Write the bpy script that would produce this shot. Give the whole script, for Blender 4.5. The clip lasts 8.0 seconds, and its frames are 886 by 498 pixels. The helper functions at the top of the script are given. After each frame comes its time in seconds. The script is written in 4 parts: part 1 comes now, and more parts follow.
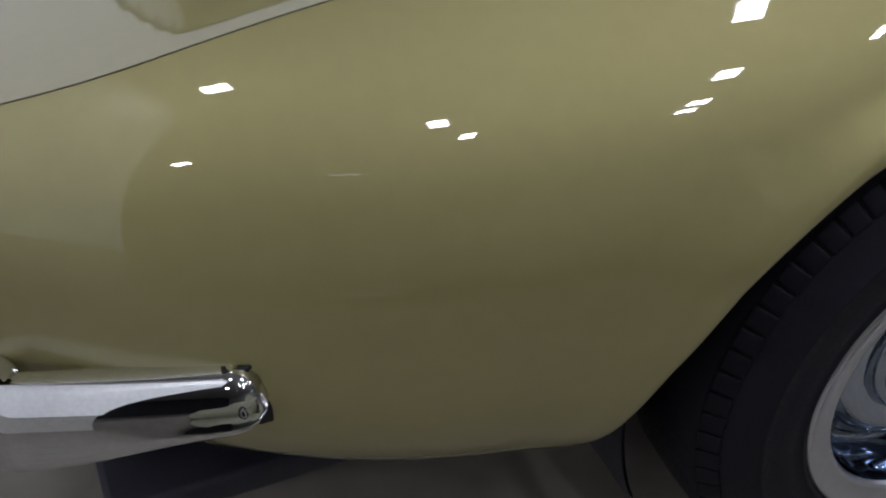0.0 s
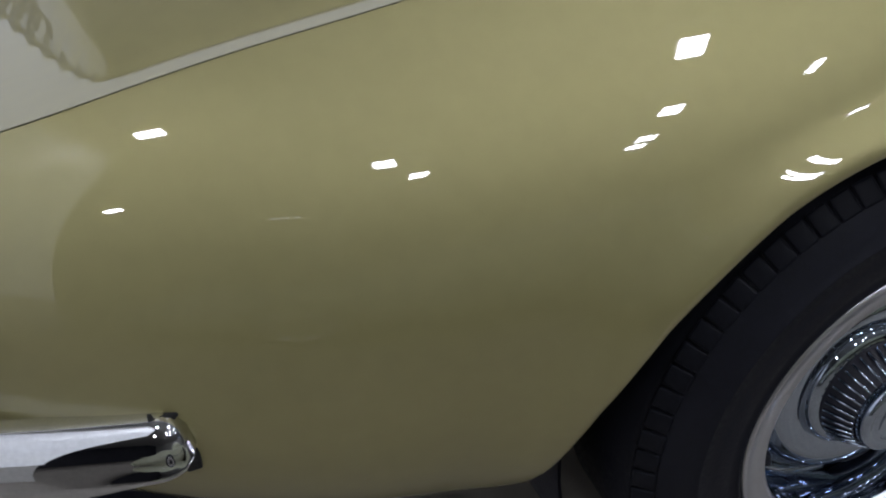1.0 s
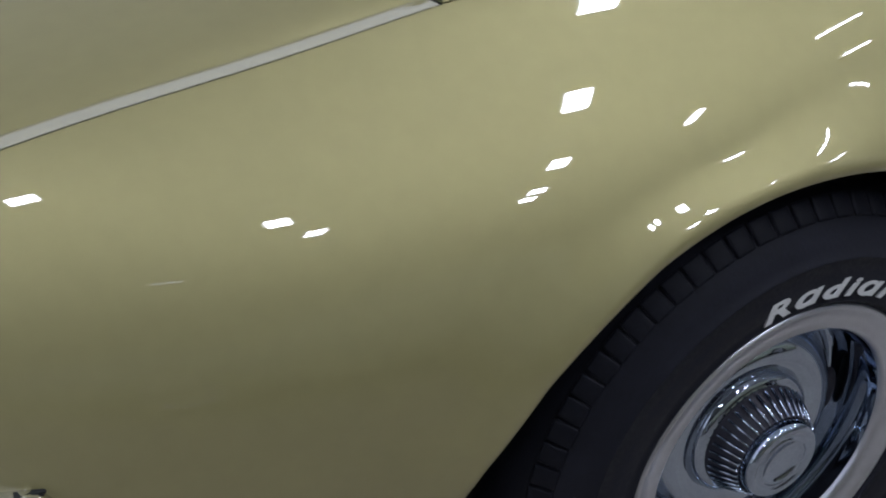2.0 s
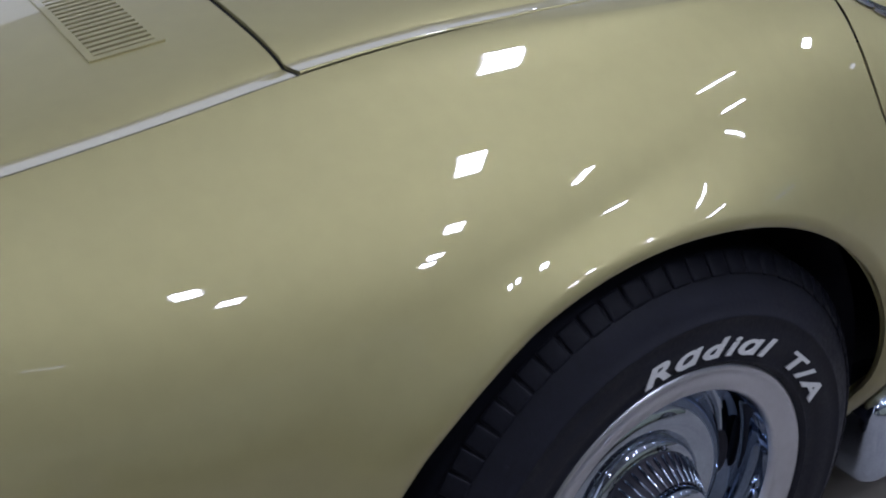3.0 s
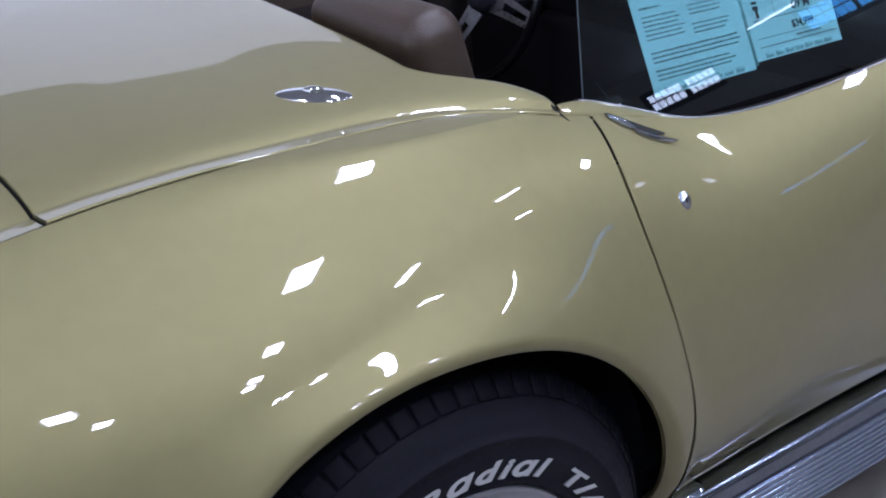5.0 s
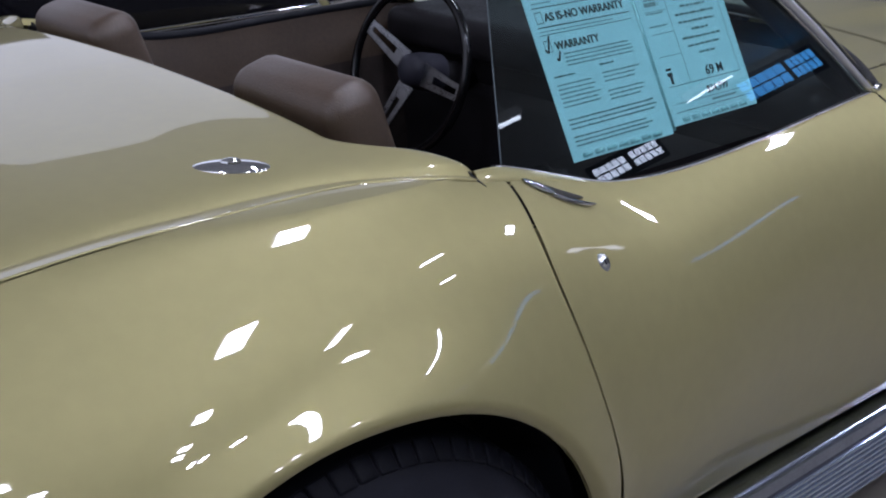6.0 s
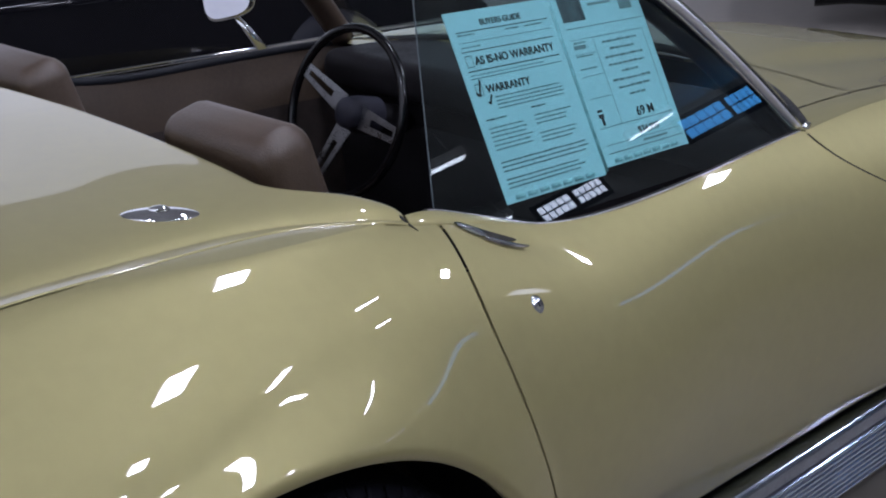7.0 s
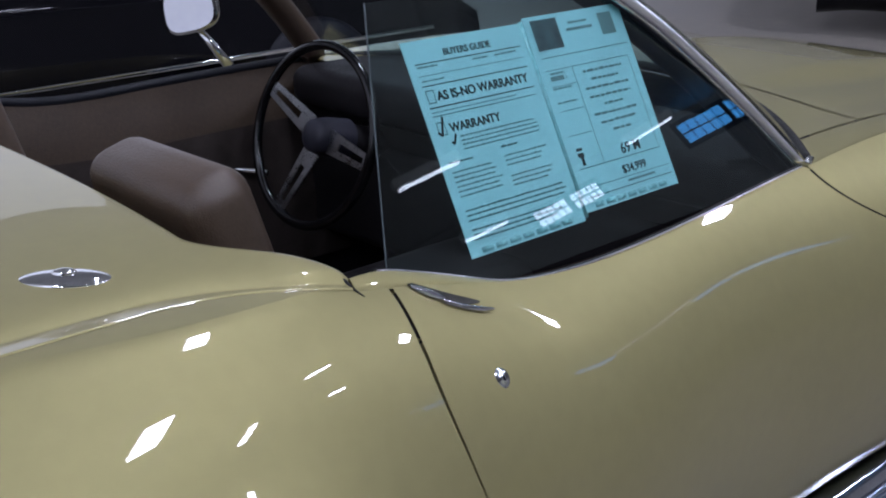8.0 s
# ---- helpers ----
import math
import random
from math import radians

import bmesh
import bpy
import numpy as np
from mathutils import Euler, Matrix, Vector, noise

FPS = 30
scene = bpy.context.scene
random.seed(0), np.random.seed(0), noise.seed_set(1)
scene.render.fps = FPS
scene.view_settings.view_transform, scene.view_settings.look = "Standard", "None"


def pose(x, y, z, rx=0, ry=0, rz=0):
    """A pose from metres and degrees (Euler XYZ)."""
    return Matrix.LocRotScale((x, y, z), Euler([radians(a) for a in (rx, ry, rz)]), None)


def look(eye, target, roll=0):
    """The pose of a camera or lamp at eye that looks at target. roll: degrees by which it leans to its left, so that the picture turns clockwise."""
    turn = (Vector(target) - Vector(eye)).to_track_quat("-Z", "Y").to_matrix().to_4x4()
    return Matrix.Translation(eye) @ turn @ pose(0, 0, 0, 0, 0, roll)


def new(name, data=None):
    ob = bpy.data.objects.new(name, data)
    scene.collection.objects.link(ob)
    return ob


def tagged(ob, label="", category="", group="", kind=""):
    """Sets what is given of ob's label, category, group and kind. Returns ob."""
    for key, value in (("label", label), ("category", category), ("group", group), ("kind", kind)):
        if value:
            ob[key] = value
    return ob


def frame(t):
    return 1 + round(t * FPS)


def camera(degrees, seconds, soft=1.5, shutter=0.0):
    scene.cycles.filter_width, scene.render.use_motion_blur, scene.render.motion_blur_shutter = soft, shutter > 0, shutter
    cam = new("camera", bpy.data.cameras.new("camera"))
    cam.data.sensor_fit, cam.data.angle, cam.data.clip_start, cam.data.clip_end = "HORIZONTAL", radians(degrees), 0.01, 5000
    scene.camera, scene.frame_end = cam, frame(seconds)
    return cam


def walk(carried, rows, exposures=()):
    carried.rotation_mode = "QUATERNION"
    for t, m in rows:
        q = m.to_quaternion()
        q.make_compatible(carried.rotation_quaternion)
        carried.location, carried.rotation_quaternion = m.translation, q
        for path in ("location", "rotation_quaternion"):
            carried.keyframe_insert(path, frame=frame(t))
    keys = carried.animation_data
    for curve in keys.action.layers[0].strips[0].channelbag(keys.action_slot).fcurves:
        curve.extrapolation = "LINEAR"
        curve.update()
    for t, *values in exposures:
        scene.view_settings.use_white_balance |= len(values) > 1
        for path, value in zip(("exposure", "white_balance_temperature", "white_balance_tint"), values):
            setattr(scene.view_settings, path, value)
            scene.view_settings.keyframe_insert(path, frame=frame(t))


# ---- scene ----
import functools

cam = camera(39.72, 8.0, soft=2.0)
PATH = [
    (0, (-0.9216, -1.6042, 1.3215), (-0.3505, -0.1154, 0.1143), -1.682),
    (0.5, (-0.9115, -1.6064, 1.3263), (-0.3088, -0.1178, 0.1344), -1.438),
    (1, (-0.8893, -1.6165, 1.3271), (-0.2489, -0.1193, 0.1660), -1.356),
    (1.5, (-0.8807, -1.6188, 1.3330), (-0.1602, -0.1359, 0.2008), -0.353),
    (3, (-0.7997, -1.6306, 1.2978), (0.1402, -0.1554, 0.3282), -0.244),
    (3.5, (-0.7722, -1.6489, 1.3043), (0.2212, -0.1827, 0.3753), -0.111),
    (4, (-0.7331, -1.6655, 1.3319), (0.2945, -0.2166, 0.4129), 0.027),
    (4.5, (-0.7082, -1.6780, 1.3517), (0.3693, -0.2515, 0.4552), 0.213),
    (6, (-0.6647, -1.7282, 1.3386), (0.5535, -0.3200, 0.6085), -0.536),
    (6.5, (-0.6640, -1.7376, 1.3444), (0.5982, -0.3520, 0.6465), -0.403),
    (7, (-0.6459, -1.7361, 1.3421), (0.6502, -0.3685, 0.6716), -0.534),
    (7.5, (-0.5657, -1.7016, 1.3475), (0.7327, -0.3344, 0.6805), -0.733),
    (8, (-0.4674, -1.6245, 1.3485), (0.8286, -0.2583, 0.6750), -0.211),
]
# the clip's camera opens up and cools its picture on the way
EXPOSURES = [(0.0, 0.40, 6150, 12), (1.5, 0.72, 5850, 12), (3.0, 0.92, 5450, 20), (4.5, 0.90, 5220, 24), (6.5, 0.78, 5700, 20), (8.0, 0.80, 5600, 20)]
walk(cam, [(t, look(eye, target, roll)) for t, eye, target, roll in PATH], EXPOSURES)

# ---- world: a closed showroom, so the sky outside is only a dim grey ----
world = bpy.data.worlds.new("world")
scene.world = world
world.use_nodes = True
world.node_tree.nodes["Background"].inputs[0].default_value = (0.5, 0.55, 0.6, 1)
world.node_tree.nodes["Background"].inputs[1].default_value = 0.05
LAMP = 66.0          # strength of the fluorescent diffusers
CEIL = 5.2           # ceiling height
scene.cycles.sample_clamp_indirect = 10


# ---- materials ----
def material(name, color, rough=0.5, metal=0.0, coat=0.0, coat_rough=0.03, vary=0.1, scale=8.0, bump=0.0,
             bump_scale=60.0, ior=1.5, emission=0.0, spec=0.5):
    m = bpy.data.materials.new(name)
    m.use_nodes = True
    nt = m.node_tree
    b = nt.nodes["Principled BSDF"]
    b.inputs["Roughness"].default_value = rough
    b.inputs["Metallic"].default_value = metal
    b.inputs["Coat Weight"].default_value = coat
    b.inputs["Coat Roughness"].default_value = coat_rough
    b.inputs["IOR"].default_value = ior
    b.inputs["Specular IOR Level"].default_value = spec
    b.inputs["Base Color"].default_value = (*color, 1)
    tc = nt.nodes.new("ShaderNodeTexCoord")
    if vary > 0:
        n1 = nt.nodes.new("ShaderNodeTexNoise")
        n1.inputs["Scale"].default_value = scale
        n1.inputs["Detail"].default_value = 6
        nt.links.new(tc.outputs["Object"], n1.inputs["Vector"])
        n2 = nt.nodes.new("ShaderNodeTexNoise")
        n2.inputs["Scale"].default_value = scale * 14
        n2.inputs["Detail"].default_value = 3
        nt.links.new(tc.outputs["Object"], n2.inputs["Vector"])
        add = nt.nodes.new("ShaderNodeMath")
        add.operation = "ADD"
        nt.links.new(n1.outputs["Fac"], add.inputs[0])
        nt.links.new(n2.outputs["Fac"], add.inputs[1])
        ramp = nt.nodes.new("ShaderNodeMapRange")
        ramp.inputs["From Min"].default_value = 0.7
        ramp.inputs["From Max"].default_value = 1.3
        nt.links.new(add.outputs[0], ramp.inputs["Value"])
        mix = nt.nodes.new("ShaderNodeMix")
        mix.data_type = "RGBA"
        mix.inputs["A"].default_value = (*[c * (1 - vary) for c in color], 1)
        mix.inputs["B"].default_value = (*[min(1, c * (1 + vary)) for c in color], 1)
        nt.links.new(ramp.outputs["Result"], mix.inputs["Factor"])
        nt.links.new(mix.outputs["Result"], b.inputs["Base Color"])
        rr = nt.nodes.new("ShaderNodeMapRange")
        rr.inputs["From Min"].default_value = 0.7
        rr.inputs["From Max"].default_value = 1.3
        rr.inputs["To Min"].default_value = max(0.0, rough * (1 - vary))
        rr.inputs["To Max"].default_value = min(1.0, rough * (1 + vary))
        nt.links.new(add.outputs[0], rr.inputs["Value"])
        nt.links.new(rr.outputs["Result"], b.inputs["Roughness"])
    if bump > 0:
        nb = nt.nodes.new("ShaderNodeTexNoise")
        nb.inputs["Scale"].default_value = bump_scale
        nb.inputs["Detail"].default_value = 4
        nt.links.new(tc.outputs["Object"], nb.inputs["Vector"])
        bp = nt.nodes.new("ShaderNodeBump")
        bp.inputs["Strength"].default_value = bump
        bp.inputs["Distance"].default_value = 0.002
        nt.links.new(nb.outputs["Fac"], bp.inputs["Height"])
        nt.links.new(bp.outputs["Normal"], b.inputs["Normal"])
    if emission > 0:
        b.inputs["Emission Color"].default_value = (*color, 1)
        b.inputs["Emission Strength"].default_value = emission
    return m


def metallic_paint(name, color, flake, rough):
    """Base coat with metal flake under a clear coat."""
    m = material(name, color, rough=rough, metal=0.52, coat=1.0, coat_rough=0.018, vary=0.04, scale=3.0, spec=0.05)
    nt = m.node_tree
    b = nt.nodes["Principled BSDF"]
    b.inputs["Coat IOR"].default_value = 1.5
    tc = nt.nodes.new("ShaderNodeTexCoord")
    vo = nt.nodes.new("ShaderNodeTexVoronoi")
    vo.inputs["Scale"].default_value = 900
    nt.links.new(tc.outputs["Object"], vo.inputs["Vector"])
    bp = nt.nodes.new("ShaderNodeBump")
    bp.inputs["Strength"].default_value = flake
    bp.inputs["Distance"].default_value = 0.0004
    nt.links.new(vo.outputs["Color"], bp.inputs["Height"])
    nt.links.new(bp.outputs["Normal"], b.inputs["Normal"])
    return m


def glass(name, tint, rough=0.0):
    m = bpy.data.materials.new(name)
    m.use_nodes = True
    nt = m.node_tree
    nt.nodes.remove(nt.nodes["Principled BSDF"])
    out = nt.nodes["Material Output"]
    tr = nt.nodes.new("ShaderNodeBsdfTransparent")
    tr.inputs["Color"].default_value = (*tint, 1)
    gl = nt.nodes.new("ShaderNodeBsdfGlossy")
    gl.inputs["Roughness"].default_value = rough
    lw = nt.nodes.new("ShaderNodeLayerWeight")
    pw = nt.nodes.new("ShaderNodeMath")
    pw.operation = "POWER"
    pw.inputs[1].default_value = 4.0
    nt.links.new(lw.outputs["Facing"], pw.inputs[0])
    fr = nt.nodes.new("ShaderNodeMapRange")
    fr.inputs["To Min"].default_value = 0.075
    nt.links.new(pw.outputs[0], fr.inputs["Value"])
    mx = nt.nodes.new("ShaderNodeMixShader")
    nt.links.new(fr.outputs[0], mx.inputs[0])
    nt.links.new(tr.outputs[0], mx.inputs[1])
    nt.links.new(gl.outputs[0], mx.inputs[2])
    nt.links.new(mx.outputs[0], out.inputs["Surface"])
    return m


GOLD = metallic_paint("gold_paint", (0.372, 0.332, 0.156), 0.04, 0.53)
CHROME = material("chrome", (0.78, 0.79, 0.8), rough=0.05, metal=1.0, vary=0.06, scale=20)
DARKCHROME = material("dull_chrome", (0.30, 0.33, 0.40), rough=0.16, metal=1.0, vary=0.15, scale=12)
DISH = material("wheel_steel", (0.40, 0.45, 0.54), rough=0.04, metal=1.0, vary=0.12, scale=25)
RIBCHROME = material("bluish_chrome", (0.52, 0.60, 0.76), rough=0.12, metal=1.0, vary=0.1, scale=15)
ENDCHROME = material("end_chrome", (0.52, 0.58, 0.70), rough=0.035, metal=1.0, vary=0.08, scale=18)
HANDLE = material("aged_chrome", (0.66, 0.67, 0.72), rough=0.07, metal=1.0, vary=0.12, scale=40)
BRUSHED = material("brushed_steel", (0.44, 0.45, 0.47), rough=0.28, metal=1.0, vary=0.12, scale=30)
STRIP = material("dull_strip", (0.42, 0.41, 0.44), rough=0.3, metal=1.0, vary=0.1, scale=30)
SATIN = material("satin_moulding", (0.9, 0.89, 0.94), rough=0.42, metal=1.0, vary=0.05, scale=20)
RING = material("polished_ring", (0.56, 0.57, 0.62), rough=0.33, metal=1.0, vary=0.05, scale=6)
RUBBER = material("tyre_rubber", (0.011, 0.0115, 0.0175), rough=0.55, spec=0.18, vary=0.25, scale=12, bump=0.15, bump_scale=200)
TREAD = material("tyre_tread", (0.010, 0.0105, 0.016), rough=0.55, spec=0.13, vary=0.3, scale=18, bump=0.2, bump_scale=150)
WHITE_RUBBER = material("white_letter_rubber", (0.62, 0.62, 0.62), rough=0.6, vary=0.08, scale=40)
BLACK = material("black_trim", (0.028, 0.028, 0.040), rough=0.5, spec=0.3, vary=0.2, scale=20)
CAPSHADE = material("cap_shade", (0.012, 0.013, 0.018), rough=0.45, spec=0.25, vary=0.15, scale=20)
RIMBLACK = material("gloss_black", (0.004, 0.004, 0.005), rough=0.16, spec=0.5, vary=0.1, scale=20)
SEAL = material("rubber_seal", (0.01, 0.01, 0.01), rough=0.7, vary=0.2, scale=30)
SADDLE = material("saddle_vinyl", (0.086, 0.059, 0.041), rough=0.38, vary=0.14, scale=10, bump=0.35, bump_scale=350)
DARKVINYL = material("dark_vinyl", (0.015, 0.0135, 0.015), rough=0.6, vary=0.2, scale=12, bump=0.1, bump_scale=300, spec=0.15)
TRIM = material("dark_saddle_trim", (0.050, 0.033, 0.021), rough=0.45, spec=0.3, vary=0.16, scale=9, bump=0.35, bump_scale=350)
RECESS = material("recess_metal", (0.28, 0.27, 0.25), rough=0.2, metal=1.0, vary=0.15, scale=60)
BUMPER = material("bumper_chrome", (0.60, 0.60, 0.62), rough=0.02, metal=1.0, vary=0.08, scale=14)
CARPET = material("dark_carpet", (0.036, 0.029, 0.026), rough=0.95, vary=0.25, scale=30, bump=0.3, bump_scale=300, spec=0.1)
GLASS = glass("tinted_glass", (0.80, 0.9, 0.9))
CLEAR = glass("clear_glass", (0.9, 0.95, 0.95))
MIRROR = material("mirror_glass", (0.62, 0.62, 0.66), rough=0.01, metal=1.0, vary=0)
PAPER = material("cyan_paper", (0.46, 0.82, 0.87), rough=0.7, vary=0.03, scale=20)
INK = material("black_ink", (0.02, 0.03, 0.035), rough=0.6, vary=0.1)
MIDINK = material("worn_ink", (0.10, 0.20, 0.21), rough=0.6, vary=0.1)
GREYINK = material("grey_ink", (0.17, 0.30, 0.31), rough=0.6, vary=0.1)
CONCRETE = material("concrete_floor", (0.275, 0.25, 0.218), rough=0.55, vary=0.18, scale=0.8, bump=0.15, bump_scale=40)
WALLPAINT = material("white_wall_paint", (0.78, 0.77, 0.75), rough=0.6, vary=0.05, scale=1.5, bump=0.05)
CEILPAINT = material("ceiling_paint", (0.45, 0.45, 0.455), rough=0.8, vary=0.12, scale=1.2)
DARKWALL = material("dark_wall_paint", (0.36, 0.355, 0.34), rough=0.6, vary=0.1, scale=1.5, bump=0.05)
# nearly black: the dark end of the hall is put into the colour
SHADEWALL = material("shade_wall_paint", (0.06, 0.06, 0.075), rough=0.7, vary=0.15, scale=1.0, bump=0.05)
GREYWALL = material("grey_wall_paint", (0.30, 0.295, 0.28), rough=0.6, vary=0.08, scale=1.2, bump=0.05)
DIFFUSER = material("lamp_diffuser", (0.97, 0.98, 1.0), rough=0.5, vary=0, emission=LAMP)
BRIGHTLAMP = material("bright_diffuser", (0.97, 0.98, 1.0), rough=0.5, vary=0, emission=118)
DIMLAMP = material("dim_diffuser", (0.97, 0.98, 1.0), rough=0.5, vary=0, emission=2.2)
FAINTLAMP = material("faint_diffuser", (0.97, 0.98, 1.0), rough=0.5, vary=0, emission=3.6)
BLUELAMP = material("bluish_pane", (0.12, 0.47, 0.95), rough=0.5, vary=0, emission=1.5)
SOFTLAMP = material("white_pane", (0.92, 0.93, 1.0), rough=0.5, vary=0, emission=2.6)
WALLGLOW = material("wall_glow", (0.93, 0.95, 1.0), rough=0.5, vary=0.04, scale=0.7, emission=0.42)
FROST2 = material("frosted_daylight_low", (0.93, 0.95, 1.0), rough=0.5, vary=0.05, scale=1.5, emission=0.23)
HOUSING = material("lamp_housing", (0.8, 0.8, 0.8), rough=0.4, vary=0.05)
BLACKPAINT = material("black_car_paint", (0.004, 0.004, 0.006), rough=0.06, spec=0.22, coat=0.0, coat_rough=0.02, vary=0.1, scale=2)


GREENPAINT = material("grey_green_car_paint", (0.44, 0.45, 0.33), rough=0.3, spec=0.3, vary=0.08, scale=2)


# ---- building helpers ----
def part(name, bm, mat, parent=None, label="", smooth=True):
    """Links a bmesh, or mesh data, as one object under a thing or a part."""
    if isinstance(bm, bmesh.types.BMesh):
        me = bpy.data.meshes.new(name)
        bmesh.ops.recalc_face_normals(bm, faces=bm.faces)
        bm.to_mesh(me)
        bm.free()
    else:
        me = bm
    if mat and not me.materials:
        me.materials.append(mat)
    if smooth:
        me.shade_smooth()
    ob = new(name, me)
    if parent:
        ob.parent = parent
        ob.matrix_parent_inverse = parent.matrix_world.inverted()
    if label:
        ob["label"] = label
    return ob


def thing(name, label, category, group="", kind="", at=(0, 0, 0)):
    e = new(name)
    e.location = at
    e.matrix_world = Matrix.Translation(at)
    return tagged(e, label, category, group, kind)


def sheet(fn, nu, nv, flip=False, wrap_u=False):
    """Mesh data of a grid of points fn(u, v), u and v from 0 to 1."""
    verts = [fn(i / nu, j / nv) for i in range(nu + (0 if wrap_u else 1)) for j in range(nv + 1)]
    w = nv + 1
    n = nu if wrap_u else nu + 1
    faces = []
    for i in range(nu):
        for j in range(nv):
            a, b = i * w + j, ((i + 1) % n) * w + j
            f = (a, b, b + 1, a + 1)
            faces.append(f[::-1] if flip else f)
    me = bpy.data.meshes.new("sheet")
    me.from_pydata(verts, [], faces)
    me.update()
    return me


def box(bm, lo, hi, bevel=0.0, seg=2):
    m = Matrix.Translation([(a + b) / 2 for a, b in zip(lo, hi)]) @ Matrix.Diagonal([b - a for a, b in zip(lo, hi)] + [1])
    r = bmesh.ops.create_cube(bm, size=1, matrix=m)
    if bevel > 0:
        es = list({e for v in r["verts"] for e in v.link_edges})
        bmesh.ops.bevel(bm, geom=es, offset=bevel, segments=seg, affect="EDGES", profile=0.5)
    return bm


def boxed(lo, hi, bevel=0.0, seg=2):
    return box(bmesh.new(), lo, hi, bevel, seg)


def tube(points, radius, n=10, closed=False):
    """Mesh data of a round bar along points; radius may be a number or a function of 0..1."""
    pts = [Vector(p) for p in points]
    m = len(pts)
    verts, faces = [], []
    up = Vector((0.123, 0.2, 1)).normalized()
    for i, p in enumerate(pts):
        a = pts[(i - 1) % m] if closed or i > 0 else p
        b = pts[(i + 1) % m] if closed or i < m - 1 else p
        d = (b - a).normalized()
        s = d.cross(up).normalized()
        q = s.cross(d)
        r = radius(i / (m - 1)) if callable(radius) else radius
        for k in range(n):
            g = 2 * math.pi * k / n
            verts.append(p + s * math.cos(g) * r + q * math.sin(g) * r)
    for i in range(m if closed else m - 1):
        for k in range(n):
            a, b = i * n + k, i * n + (k + 1) % n
            c, d = ((i + 1) % m) * n + (k + 1) % n, ((i + 1) % m) * n + k
            faces.append((a, b, c, d))
    if not closed:
        faces.append(tuple(range(n))[::-1])
        faces.append(tuple((m - 1) * n + k for k in range(n)))
    me = bpy.data.meshes.new("tube")
    me.from_pydata(verts, [], faces)
    me.update()
    return me


def lathe(profile, n=64, axis="y", center=(0, 0, 0)):
    """Mesh data of a profile of (radius, along) turned about an axis through center."""
    verts, faces = [], []
    k = len(profile)
    for i in range(n):
        g = 2 * math.pi * i / n
        for r, a in profile:
            if axis == "y":
                verts.append((center[0] + r * math.cos(g), center[1] + a, center[2] + r * math.sin(g)))
            elif axis == "z":
                verts.append((center[0] + r * math.cos(g), center[1] + r * math.sin(g), center[2] + a))
            else:
                verts.append((center[0] + a, center[1] + r * math.cos(g), center[2] + r * math.sin(g)))
    for i in range(n):
        for j in range(k - 1):
            a, b = i * k + j, ((i + 1) % n) * k + j
            faces.append((a, b, b + 1, a + 1))
    me = bpy.data.meshes.new("lathe")
    me.from_pydata(verts, [], faces)
    me.update()
    bm = bmesh.new()
    bm.from_mesh(me)
    bmesh.ops.remove_doubles(bm, verts=bm.verts, dist=1e-6)
    bmesh.ops.recalc_face_normals(bm, faces=bm.faces)
    bm.to_mesh(me)
    bm.free()
    return me


def solid(ob, thick, offset=-1.0):
    s = ob.modifiers.new("solid", "SOLIDIFY")
    s.thickness, s.offset, s.use_rim = thick, offset, False
    return ob


def spline(table):
    """A smooth function through a few (x, value) pairs."""
    xs = [a for a, _ in table]
    ys = [b for _, b in table]
    n = len(xs)
    ms = []
    for i in range(n):
        if i == 0:
            ms.append((ys[1] - ys[0]) / (xs[1] - xs[0]))
        elif i == n - 1:
            ms.append((ys[-1] - ys[-2]) / (xs[-1] - xs[-2]))
        else:
            a = (ys[i] - ys[i - 1]) / (xs[i] - xs[i - 1])
            b = (ys[i + 1] - ys[i]) / (xs[i + 1] - xs[i])
            ha, hb = xs[i] - xs[i - 1], xs[i + 1] - xs[i]
            ms.append((a * hb + b * ha) / (ha + hb))

    def f(x):
        if x <= xs[0]:
            return ys[0] + ms[0] * (x - xs[0])
        if x >= xs[-1]:
            return ys[-1] + ms[-1] * (x - xs[-1])
        i = max(k for k in range(n - 1) if xs[k] <= x)
        h = xs[i + 1] - xs[i]
        t = (x - xs[i]) / h
        return ((2 * t**3 - 3 * t**2 + 1) * ys[i] + (t**3 - 2 * t**2 + t) * h * ms[i]
                + (-2 * t**3 + 3 * t**2) * ys[i + 1] + (t**3 - t**2) * h * ms[i + 1])
    return f


